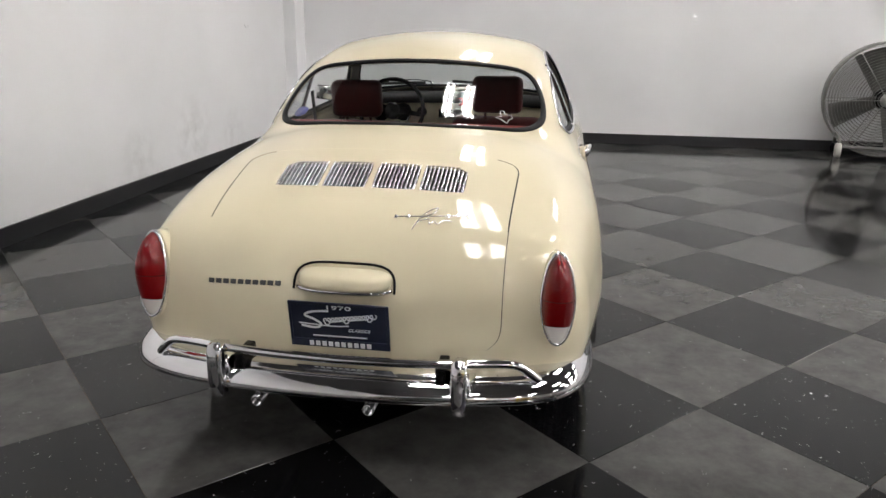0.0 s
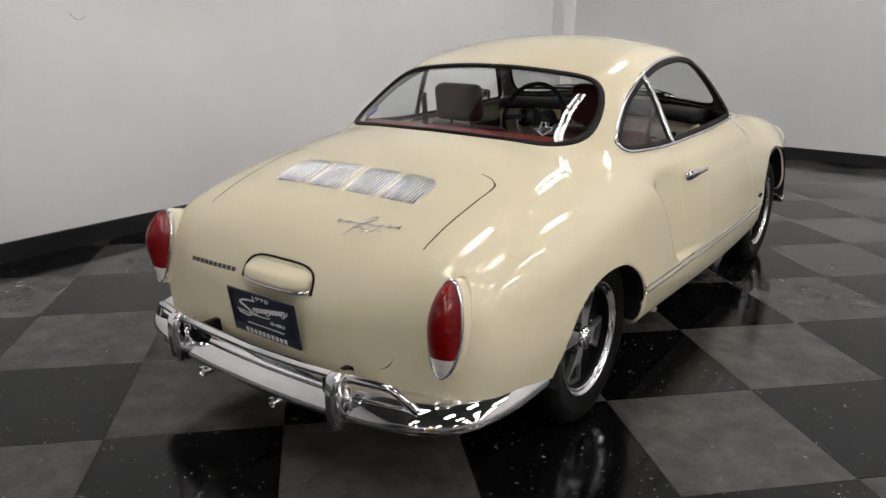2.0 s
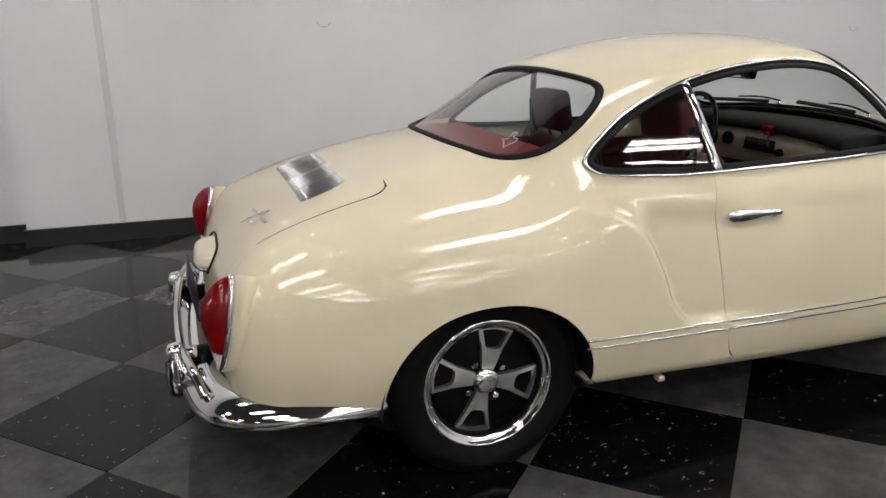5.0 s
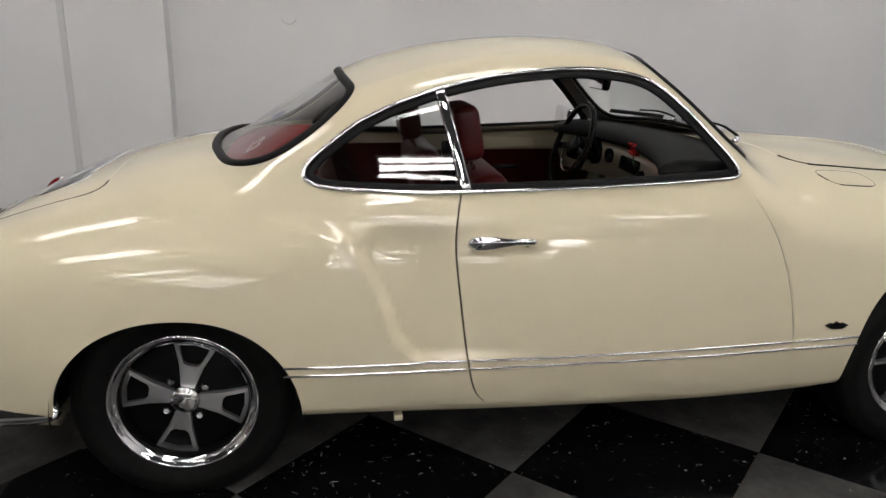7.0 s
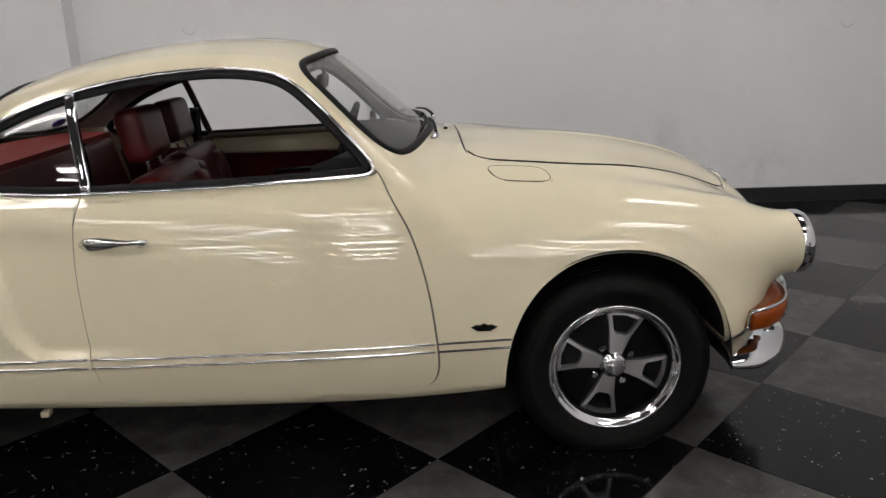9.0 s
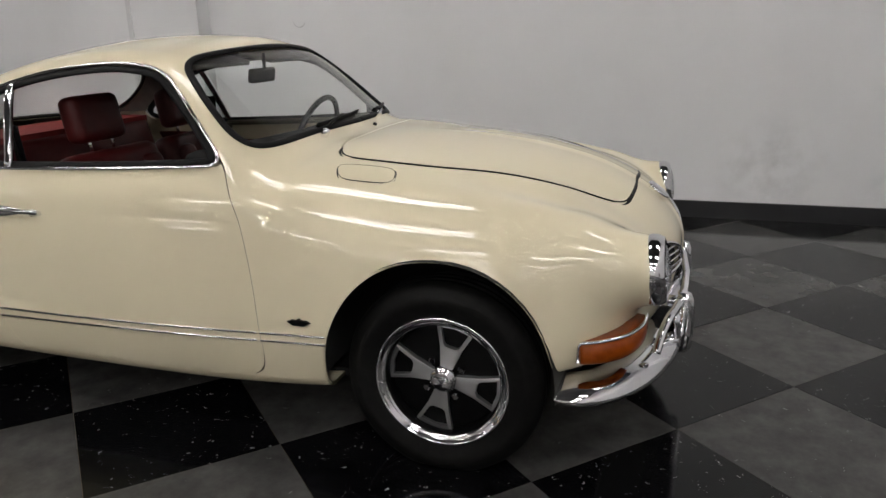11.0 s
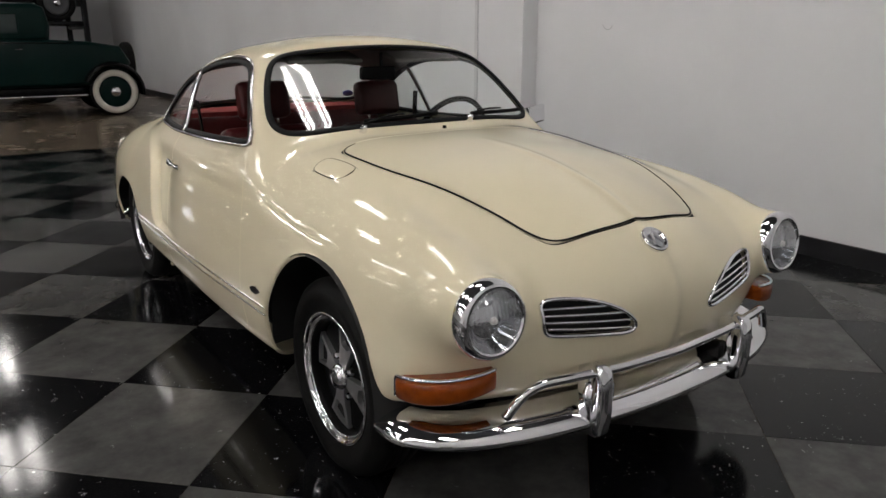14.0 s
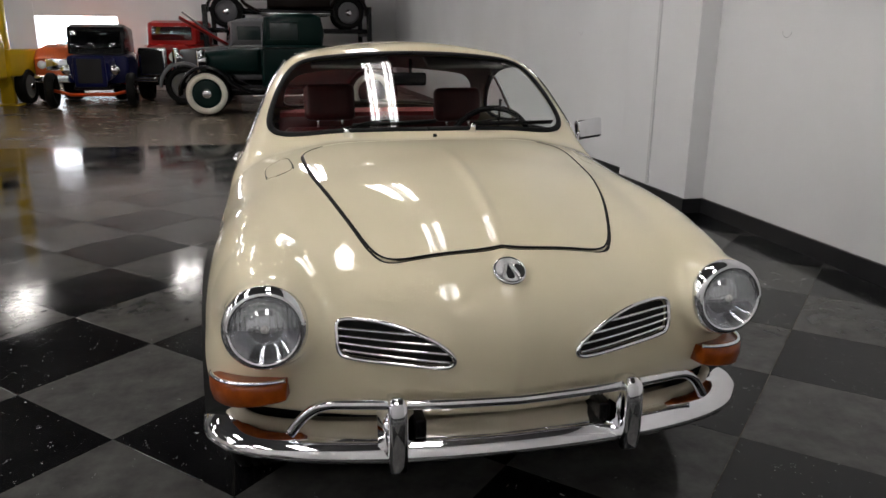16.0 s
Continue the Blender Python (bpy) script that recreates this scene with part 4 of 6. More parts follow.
# ---- lamps ----
def dome(rx, ry, h, n=24, rings=7, power=2.0):
    """A low dome over an ellipse."""
    bm = bmesh.new()
    last = None
    for k in range(rings + 1):
        t = k / rings * math.pi / 2
        s, z = math.cos(t), h * math.sin(t)
        if k == rings:
            tip = bm.verts.new((0, 0, h))
            for i in range(n):
                bm.faces.new((last[i], last[(i + 1) % n], tip))
            break
        ring = [bm.verts.new((rx * s * math.cos(a), ry * s * math.sin(a), z)) for a in (2 * math.pi * i / n for i in range(n))]
        if last:
            for i in range(n):
                bm.faces.new((last[i], last[(i + 1) % n], ring[(i + 1) % n], ring[i]))
        last = ring
    return bm


def moved(bm, m):
    bmesh.ops.transform(bm, matrix=m, verts=bm.verts)
    if m.determinant() < 0:
        bmesh.ops.reverse_faces(bm, faces=bm.faces)
    return bm


for side in (1, -1):
    lamp = new("headlamp")
    lamp.parent = car
    tagged(lamp, "round headlamp with a chrome ring and clear glass")
    lamp.matrix_basis = facing((side * 0.601, 1.785, 0.652), (side * 0.03, 1, 0.10))
    part("ring", lathe([(0.098, -0.03), (0.102, -0.005), (0.1, 0.012), (0.092, 0.026), (0.082, 0.03), (0.078, 0.024), (0.078, -0.02)], 48, close=True), CHROME, lamp, "chrome headlamp ring")
    part("reflector", lathe([(0.079, 0.018), (0.07, -0.01), (0.05, -0.035), (0.02, -0.05), (0.0, -0.052)], 40), CHROME, lamp, "bright reflector bowl")
    part("bulb", dome(0.014, 0.014, 0.03, 12, 4), CLEAR_LENS, lamp)
    bm = dome(0.08, 0.08, 0.026, 40, 8)
    bmesh.ops.translate(bm, vec=(0, 0, 0.016), verts=bm.verts)
    part("lens", bm, FLUTED, lamp, "fluted clear glass lens").visible_shadow = False
    for k in range(-5, 6):
        x = k * 0.0135
        h = math.sqrt(max(0.076 ** 2 - x * x, 0)) * 0.92
        part("flute", boxed((0.0035, 2 * h, 0.003), pose(x, 0, 0.018), 0.001), LENS_GLASS, lamp).visible_shadow = False

for side in (1, -1):
    lamp = new("tail_lamp")
    lamp.parent = car
    tagged(lamp, "tall oval tail lamp, red over clear, with a chrome rim")
    lamp.matrix_basis = facing((side * 0.643, -1.938, 0.558), (side * 0.11, -1, 0.19))
    for name, lo, hi, mat, lab in (("red_lens", 0.0, 9.0, RED_LENS, "upper red lens"), ("middle_lens", -0.078, 0.0, RED_LENS, "lower red lens"), ("clear_lens", -9.0, -0.078, CLEAR_LENS, "clear reversing lens")):
        bm = dome(0.047, 0.134, 0.062, 40, 10)
        for z, nrm in ((lo, (0, -1, 0)), (hi, (0, 1, 0))):
            if abs(z) < 5:
                bmesh.ops.bisect_plane(bm, geom=bm.verts[:] + bm.edges[:] + bm.faces[:], plane_co=(0, z + (0.0008 if nrm[1] < 0 else -0.0008), 0), plane_no=nrm, clear_outer=True)
        for v in bm.verts:  # narrower above, standing out most in its upper third
            v.co.x *= 1 - 0.9 * max(v.co.y, 0)
            v.co.z *= 0.5 + 0.72 * float(step((v.co.y / 0.134 + 1.0) / 1.45))
        part(name, bm, mat, lamp, lab)
    ring = [(0.049 * math.cos(a) * (1 - 0.9 * max(0.136 * math.sin(a), 0)), 0.137 * math.sin(a), 0.0) for a in (2 * math.pi * i / 56 for i in range(56))]
    part("rim", sweep(ring, [(-0.0045, -0.010), (0.0045, -0.010), (0.0045, 0.005), (0.0, 0.008), (-0.0045, 0.005)], True), CHROME, lamp, "chrome rim")
    part("pod", sweep(ring, [(-0.004, -0.075), (0.004, -0.075), (0.004, -0.0105), (-0.004, -0.0105)], True), PAINT, lamp, "cream painted pod round the lamp")
    part("backing", moved(dome(0.049, 0.137, 0.002, 40, 2), pose(0, 0, -0.002)), DARK, lamp)

# front turn signals follow the body corner
for side in (1, -1):
    lamp = new("turn_signal")
    lamp.parent = car
    tagged(lamp, "wedge-shaped amber turn signal with a chrome frame")
    path = smooth_line([(0.737, 1.597), (0.722, 1.645), (0.685, 1.70), (0.63, 1.738), (0.56, 1.757)], 6)
    pts = [(side * x, y, 0.440 + 0.032 * k / (len(path) - 1)) for k, (x, y) in enumerate(path)]
    nor = []
    for i in range(len(path)):
        d = path[min(i + 1, len(path) - 1)] - path[max(i - 1, 0)]
        nor.append((side * d[1] * 1.0, -d[0], 0.0))
    bm = bmesh.new()
    rings = []
    for i, ((x, y, z), n) in enumerate(zip(pts, nor)):
        n = Vector(n).normalized()
        if n.y < 0 and n.x * side < 0:
            n = -n
        t = i / (len(pts) - 1)
        d = 0.010 + 0.022 * math.sin(math.pi * min(1.0, 0.12 + 0.85 * t)) ** 0.7
        hi, lo = 0.029, -0.031 - 0.010 * math.sin(math.pi * t) + 0.010 * t
        p = Vector((x, y, z))
        rings.append([bm.verts.new(p + n * a + Vector((0, 0, b))) for a, b in ((-0.03, hi), (d * 0.8, hi - 0.002), (d, hi - 0.008), (d * 1.05, (hi + lo) / 2), (d * 0.9, lo + 0.006), (d * 0.7, lo), (-0.03, lo))])
    for p, q in zip(rings, rings[1:]):
        for i in range(7):
            bm.faces.new((p[i], p[(i + 1) % 7], q[(i + 1) % 7], q[i]))
    bm.faces.new(rings[0])
    bm.faces.new(rings[-1])
    bmesh.ops.recalc_face_normals(bm, faces=bm.faces)
    part("lens", bm, AMBER_LENS, lamp, "ribbed amber lens")
    rail = []
    for i, ((x, y, z), n) in enumerate(zip(pts, nor)):
        n = Vector(n).normalized()
        if n.y < 0 and n.x * side < 0:
            n = -n
        t = i / (len(pts) - 1)
        rail.append(Vector((x, y, z + 0.032)) + n * (0.006 + 0.02 * math.sin(math.pi * min(1.0, 0.12 + 0.85 * t)) ** 0.7))
    rail = [rail[0] + Vector((0, -0.008, -0.058))] + [rail[0] + Vector((0, -0.006, -0.01))] + rail
    part("frame", sweep(rail, round_profile(0.0055, 6)), CHROME, lamp, "chrome frame")

# nose grilles
for side in (1, -1):
    grille = new("grille")
    grille.parent = car
    tagged(grille, "half-oval chrome grille with four bright bars")
    shape = GRILLE
    got = [on_end(x, z, 0.004) for x, z in shape]
    rim = [g[0] * (side, 1, 1) for g in got]
    part("rim", sweep(rim, round_profile(0.006, 8, 1.2), True, [g[1] * (side, 1, 1) for g in got]), CHROME, grille)
    sheet("mesh_backing", grille_skin, DARK, grille, "", 0, False if side == 1 else -1, -0.014)
    for k in range(4):
        f = (k + 0.75) / 4.6
        xs = np.linspace(0.43, 0.15, 30)
        zs = 0.577 + f * 0.075 - (0.43 - xs) * (0.05 + 0.09 * (1 - f))
        keep = [(x, z) for x, z in zip(xs, zs) if grille_phi(np.array([x]), np.array([z]))[0] < -0.002]
        if len(keep) > 2:
            g = [on_end(x, z, 0.003) for x, z in keep]
            part("bar", sweep([q[0] * (side, 1, 1) for q in g], round_profile(0.0042, 6), False, [q[1] * (side, 1, 1) for q in g]), CHROME, grille)

# nose emblem, a plain disc with a raised ring
p, n = on_end(0.0, 0.752, 0.002)
badge = new("nose_emblem")
badge.parent = car
badge.matrix_basis = facing(p, n)
part("disc", lathe([(0.042, -0.006), (0.043, 0.003), (0.040, 0.007), (0.035, 0.006), (0.033, 0.0035), (0.0, 0.0035)], 32), CHROME, badge, "round chrome emblem")
bm = bmesh.new()
for a in (-22, 22):
    box(bm, (0.006, 0.042, 0.006), pose(-0.012 if a < 0 else 0.012, 0.0, 0.008, 0, 0, a), 0.001)
part("relief", bm, ALLOY, badge)

# fender badge
for side in (1, -1):
    p, n = on_side(0.77, 0.477, 0.002)
    m = facing(p, n)
    bm = bmesh.new()
    ring = [(-0.042, 0.0), (-0.02, -0.012), (0.02, -0.012), (0.042, 0.0), (0.024, 0.008), (0.012, 0.007), (0.0, 0.013), (-0.012, 0.007), (-0.024, 0.008)]
    lowv = [bm.verts.new((x, y, -0.004)) for x, y in ring]
    top = [bm.verts.new((x * 0.9, y * 0.9, 0.005)) for x, y in ring]
    bm.faces.new(top)
    for i in range(len(ring)):
        j = (i + 1) % len(ring)
        bm.faces.new((lowv[i], lowv[j], top[j], top[i]))
    bmesh.ops.recalc_face_normals(bm, faces=bm.faces)
    if side == -1:
        moved(bm, Matrix.Diagonal((-1, 1, 1, 1)) @ m)
    else:
        moved(bm, m)
    part("fender_badge", bm, BLACK, car, "small dark enamel fender badge", smooth=False)

# door handles
for side in (1, -1):
    f = Matrix.Diagonal((side, 1, 1, 1))
    handle = new("door_handle")
    handle.parent = car
    tagged(handle, "chrome lever door handle")
    ys = np.linspace(-0.384, -0.188, 16)
    got = [on_side(y, 0.747 + 0.004 * math.sin((y + 0.38) * 9), 0.026 if -0.37 < y < -0.2 else 0.014) for y in ys]
    bm = bmesh.new()
    rings = []
    for i, (p, n) in enumerate(got):
        t = i / 15
        h = (0.0195 - 0.0075 * t + 0.004 * math.sin(t * 6.3)) if i not in (0, 15) else 0.009
        p, n = Vector(p), Vector(n)
        up = Vector((0, 0, 1))
        rings.append([bm.verts.new(p + n * (a * 0.012) + up * (b * h)) for a, b in ((1, 0), (0.7, 0.8), (0, 1), (-0.7, 0.8), (-1, 0), (-0.7, -0.8), (0, -1), (0.7, -0.8))])
    for a, b in zip(rings, rings[1:]):
        for i in range(8):
            bm.faces.new((a[i], a[(i + 1) % 8], b[(i + 1) % 8], b[i]))
    bm.faces.new(rings[0]), bm.faces.new(rings[-1])
    bmesh.ops.recalc_face_normals(bm, faces=bm.faces)
    part("lever", moved(bm, f), CHROME, handle)
    for y, r in ((-0.355, 0.016), (-0.215, 0.010)):
        p, n = on_side(y, 0.747, 0.0)
        part("mount", moved(lathe([(r, -0.002), (r * 0.85, 0.02), (0, 0.022)], 16, facing(p, n)), f), CHROME, handle)
    p, n = on_side(-0.27, 0.757, 0.0007)
    part("scoop", moved(moved(dome(0.045, 0.03, -0.0004, 24, 3), facing(p, n)), f), PAINT, handle)

# plate, plate lamp and script on the engine lid
NAVY = mottle(material("navy_plate", (0.004, 0.007, 0.022), 0.35), 20, (0.0035, 0.006, 0.02), (0.005, 0.009, 0.028))
INK = material("white_lettering", (0.75, 0.76, 0.78), 0.45)
holder = new("licence_plate")
holder.parent = car
tagged(holder, "navy dealer plate with white lettering in a chrome frame")
holder.matrix_basis = facing((-0.004, -2.022, 0.462), (0, -1, -0.16))
part("plate", boxed((0.30, 0.150, 0.003), pose(0, 0, 0), 0.001), NAVY, holder)
bm = bmesh.new()
for x, y, w, h in ((0, 0.072, 0.31, 0.008), (0, -0.066, 0.31, 0.026), (-0.151, 0, 0.008, 0.15), (0.151, 0, 0.008, 0.15)):
    box(bm, (w, h, 0.007), pose(x, y, 0.002), 0.0015)
part("plate_frame", bm, NAVY, holder, "dark frame of the plate")


def lettering(name, text, size, m, mat, parent, shear=0.0, depth=0.0008, width=None):
    c = bpy.data.curves.new(name, "FONT")
    c.body, c.size, c.align_x, c.align_y, c.shear, c.extrude = text, size, "CENTER", "CENTER", shear, depth
    ob = new(name, c)
    ob.parent = parent
    ob.matrix_basis = m
    return ob


def solid_text(name, text, size, m, mat, parent, shear=0.0, stretch=1.0):
    ob = lettering(name, text, size, Matrix(), mat, None, shear)
    dg = bpy.context.evaluated_depsgraph_get()
    me = bpy.data.meshes.new_from_object(ob.evaluated_get(dg))
    data = ob.data
    bpy.data.objects.remove(ob)
    bpy.data.curves.remove(data)
    me.materials.clear()
    me.materials.append(mat)
    me.transform(m @ Matrix.Diagonal((stretch, 1, 1, 1)))
    out = new(name, me)
    out.parent = parent
    return out


solid_text("lettering", "1970", 0.019, pose(0, 0.061, 0.006), INK, holder, 0.0, 2.2)
solid_text("lettering", "CLASSICS", 0.014, pose(0.06, -0.016, 0.003), INK, holder, 0.3, 1.15)
bm = bmesh.new()
ribbon = [(-0.0035, -0.0005), (0.0035, -0.0005), (0.0035, 0.0005), (-0.0035, 0.0005)]
fine = [(-0.0018, -0.0005), (0.0018, -0.0005), (0.0018, 0.0005), (-0.0018, 0.0005)]
sweep(smooth_line([(-0.03, 0.048, 0.003), (-0.08, 0.043, 0.003), (-0.105, 0.030, 0.003), (-0.075, 0.016, 0.003), (-0.055, 0.0, 0.003), (-0.075, -0.012, 0.003), (-0.118, -0.006, 0.003)], 6), ribbon, False, None, bm)
sweep(smooth_line([(-0.125, 0.002, 0.003), (-0.02, -0.004, 0.003), (0.03, 0.0, 0.003)], 5), fine, False, None, bm)
pen = [(-0.045 + 0.002 * k + 0.007 * math.cos(1.05 * k), 0.014 + 0.0003 * k + (0.016 if k in (4, 5, 34, 35, 70, 71) else 0.007) * math.sin(1.05 * k), 0.0035) for k in range(80)]
sweep(smooth_line(pen, 3), fine, False, None, bm)
part("swash", bm, INK, holder, "white script mark", smooth=False)
bm = boxed((0.17, 0.004, 0.001), pose(0, -0.040, 0.0024))
part("small_print", bm, INK, holder, smooth=False)
bm = bmesh.new()
for k in range(10):
    box(bm, (0.014, 0.017, 0.002), pose(-0.09 + 0.02 * k, -0.066, 0.006), 0.001, 1)
part("frame_mark", bm, INK, holder, smooth=False)

lampbox = new("plate_lamp")
lampbox.parent = car
tagged(lampbox, "cream plate lamp housing with a bright lower lip")
bm = bmesh.new()
rings = []
for k in range(9):
    u = k / 8 * math.pi / 2
    ring = []
    for i in range(40):
        v = 2 * math.pi * i / 40
        c, q = math.cos(v), math.sin(v)
        x = 0.152 * math.copysign(abs(c) ** 0.42, c) * max(math.cos(u), 0.0) ** 0.45
        z = (0.034 if q > 0 else 0.026) * math.copysign(abs(q) ** 0.6, q) * max(math.cos(u), 0.0) ** 0.5
        ring.append(bm.verts.new((-0.004 + x, -1.905 - 0.105 * math.sin(u) ** 0.8 + 0.35 * z, 0.582 + z)))
    rings.append(ring)
for p, q in zip(rings, rings[1:]):
    for i in range(40):
        bm.faces.new((p[i], p[(i + 1) % 40], q[(i + 1) % 40], q[i]))
bm.faces.new(rings[-1])
bmesh.ops.remove_doubles(bm, verts=bm.verts, dist=0.0004)
bmesh.ops.recalc_face_normals(bm, faces=bm.faces)
part("housing", bm, PAINT, lampbox)
line = [(-0.004 + 0.150 * math.sin(a), -1.915 - 0.088 * abs(math.cos(a)) ** 0.4, 0.558) for a in np.linspace(-math.pi / 2, math.pi / 2, 25)]
part("lip", sweep(line, round_profile(0.0065, 8)), CHROME, lampbox, "bright lower lip")
bm = bmesh.new()
arc = [(0.158 * math.copysign(abs(math.cos(a)) ** 0.45, math.cos(a)) - 0.004, 0.55 + 0.078 * abs(math.sin(a)) ** 0.55) for a in np.linspace(0, math.pi, 30)]
got = [on_end(x, z, 0.003, -1) for x, z in arc]
sweep([g[0] for g in got], round_profile(0.004, 6), False, [g[1] for g in got], bm)
part("gasket", bm, RUBBER, lampbox)

# dark bars for the lid lettering and a bright script
bm = bmesh.new()
for k in range(10):
    p, n = on_end(-0.435 + 0.0245 * k, 0.556 + 0.0006 * k, 0.002, -1)
    box(bm, (0.018, 0.015, 0.004), facing(p, n), 0.0012, 1)
part("lid_lettering", bm, DARK_METAL, car, "small metal letters", smooth=False)
p, n = on_top(0.23, -1.80, 0.003, 0.78)
m = facing(p, n, (0, 1, 0.6))
script = new("lid_script")
script.parent = car
tagged(script, "bright metal script")
script.matrix_basis = m
part("stroke", sweep(smooth_line([(-0.105, 0.0, 0.002), (-0.02, 0.006, 0.002), (0.05, 0.012, 0.002), (0.125, 0.020, 0.002)], 5), round_profile(0.0022, 6)), CHROME, script)
part("stroke", sweep(smooth_line([(-0.045, -0.055, 0.002), (-0.03, -0.01, 0.002), (0.0, 0.035, 0.002), (0.025, 0.045, 0.002), (0.01, 0.02, 0.002), (-0.025, 0.0, 0.002)], 5), round_profile(0.0022, 6)), CHROME, script)
part("stroke", sweep(smooth_line([(-0.035, -0.02, 0.002), (0.0, -0.005, 0.002), (0.005, -0.028, 0.002), (0.02, -0.012, 0.002), (0.03, -0.026, 0.002), (0.05, -0.008, 0.002), (0.075, -0.012, 0.002)], 5), round_profile(0.002, 6)), CHROME, script)
for x, y in ((-0.105, 0.0), (-0.065, 0.003), (0.06, 0.013), (0.09, 0.016), (0.125, 0.02)):
    part("knot", boxed((0.009, 0.014, 0.004), pose(x, y, 0.002), 0.001), CHROME, script)

# engine lid louvres: four panels of bright slats over dark slots
for k in range(4):
    vent = new("air_vent")
    vent.parent = car
    tagged(vent, "slatted bright metal engine air vent")
    side, outer = (1 if k > 1 else -1), k in (0, 3)
    sheet("slot_backing", vent_skins[1 if outer else 0], DARK, vent, "", 0, False if side == 1 else -1, -0.016)
    a, b = (0.174, 0.322) if outer else (0.012, 0.158)
    for x in np.linspace(a + 0.004, b - 0.004, 11):
        got = [on_top(side * x, y, 0.0005, 0.85) for y in np.linspace(-1.67, -1.52 - 0.9 * (max(x - 0.29, 0) if outer else 0), 7)]
        part("slat", sweep([g[0] for g in got], [(-0.0034, -0.001), (0.0034, -0.001), (0.0028, 0.0015), (0.0, 0.0028), (-0.0028, 0.0015)], False, [g[1] for g in got]), CHROME, vent)

# wipers
def on_screen(x, z, out):
    return cast((abs(x), 1.6, z), (0, -1, 0), out)


for x0, z0, x1, z1 in ((0.311, 0.968, -0.04, 0.995), (-0.18, 0.974, -0.55, 0.975)):
    wiper = new("wiper")
    wiper.parent = car
    tagged(wiper, "black windscreen wiper with a bright pivot")
    p, n = cast((abs(x0), 0.645, 1.5), (0, 0, -1), 0.0)
    w = np.array((math.copysign(1, x0), 1, 1))
    base = Vector(p * w)
    part("pivot", lathe([(0.014, -0.01), (0.013, 0.02), (0.009, 0.03), (0, 0.032)], 14, facing(base, (0, 0.5, 1))), CHROME, wiper)
    line, ups = [], []
    for t in np.linspace(0.0, 1, 14):
        x = x0 + (x1 - x0) * t
        q, nn = on_screen(x, z0 + 0.02 + (z1 - z0 - 0.01) * t, 0.012)
        v = np.array((math.copysign(1, x), 1, 1))
        line.append(q * v), ups.append(nn * v)
    part("blade", sweep(line[1:], [(-0.004, -0.010), (0.004, -0.010), (0.003, 0.006), (-0.003, 0.006)], False, ups[1:]), RUBBER, wiper)
    top = base + Vector((0, 0.01, 0.03))
    end = Vector(line[7]) + Vector(ups[7]) * 0.016
    part("arm", sweep(smooth_line([top, top * 0.5 + end * 0.5 + Vector((0, 0.006, 0.008)), end], 6), [(-0.006, -0.002), (0.006, -0.002), (0.004, 0.004), (-0.004, 0.004)]), SATIN, wiper)
p, n = cast((0.02, 0.70, 1.5), (0, 0, -1), 0.0)
part("washer_jet", lathe([(0.009, -0.002), (0.007, 0.009), (0, 0.010)], 10, facing(p * np.array((-1, 1, 1)), n)), BLACK, car)

# driver's door mirror
mirror = new("door_mirror")
mirror.parent = car
tagged(mirror, "chrome door mirror on the driver's side")
bm = bmesh.new()
box(bm, (0.13, 0.03, 0.085), pose(-0.778, 0.375, 0.945, 0, 6, 12), 0.013, 3)
part("shell", bm, CHROME, mirror)
part("mirror_glass", boxed((0.115, 0.003, 0.068), pose(-0.7745, 0.3585, 0.945, 0, 6, 12), 0.001), CHROME, mirror)
part("arm", sweep(smooth_line([(-0.695, 0.43, 0.885), (-0.705, 0.425, 0.905), (-0.73, 0.39, 0.93)], 5), round_profile(0.008, 8)), CHROME, mirror)


# ---- the car's inside ----
HEADLINER = mottle(material("taupe_headliner", (0.16, 0.15, 0.135), 0.8), 20, (0.14, 0.13, 0.12), (0.18, 0.17, 0.15), bump=0.1)
CARPET = mottle(material("black_carpet", (0.015, 0.014, 0.014), 0.95), 60, (0.01, 0.01, 0.01), (0.022, 0.02, 0.02), bump=0.5)
full = Skin(form_pts, form_quads)
liner, _ = full.cut(lambda x, y, z: np.maximum(np.maximum(y - 0.50, -0.80 - y), np.maximum(z - 0.86, 0.27 - z)), lambda x, y, z: (x > 0.5) & (z < 0.95))
card, quarter = liner.cut(lambda x, y, z: -0.39 - y)
card_top, card = card.cut(lambda x, y, z: 0.815 - z)
for side in (1, -1):
    mir = False if side == 1 else -1
    sheet("door_card", card.inset(0.05), RED_VINYL, car, "red vinyl door card", 0, mir)
    sheet("door_sill_top", card_top.inset(0.035), PAINT, car, "cream painted inner window sill", -0.022, mir)
    sheet("quarter_card", quarter.inset(0.05), RED_VINYL, car, "red vinyl rear side panel", 0, mir)
    pull = sweep(smooth_line([(side * 0.70, -0.1, 0.70), (side * 0.68, -0.05, 0.71), (side * 0.68, 0.08, 0.715), (side * 0.70, 0.13, 0.71)], 5), round_profile(0.01, 8))
    part("door_pull", pull, BLACK, car)
ceiling_skin, _ = shell.cut(lambda x, y, z: 0.95 - z, lambda x, y, z: (y < 0.6) & (y > -1.15) & (x < 0.72))
sheet("headliner", ceiling_skin.inset(0.012), HEADLINER, car, "taupe cloth headliner", 0)

# floor, tunnel, bulkheads
bm = bmesh.new()
box(bm, (1.34, 1.75, 0.03), pose(0, -0.1, 0.262), 0.005)
box(bm, (0.22, 1.5, 0.16), pose(0, -0.05, 0.34), 0.05, 3)
part("carpet", bm, CARPET, car, "dark carpet")
part("firewall", boxed((1.12, 0.03, 0.58), pose(0, 0.66, 0.55), 0.005), CARPET, car)
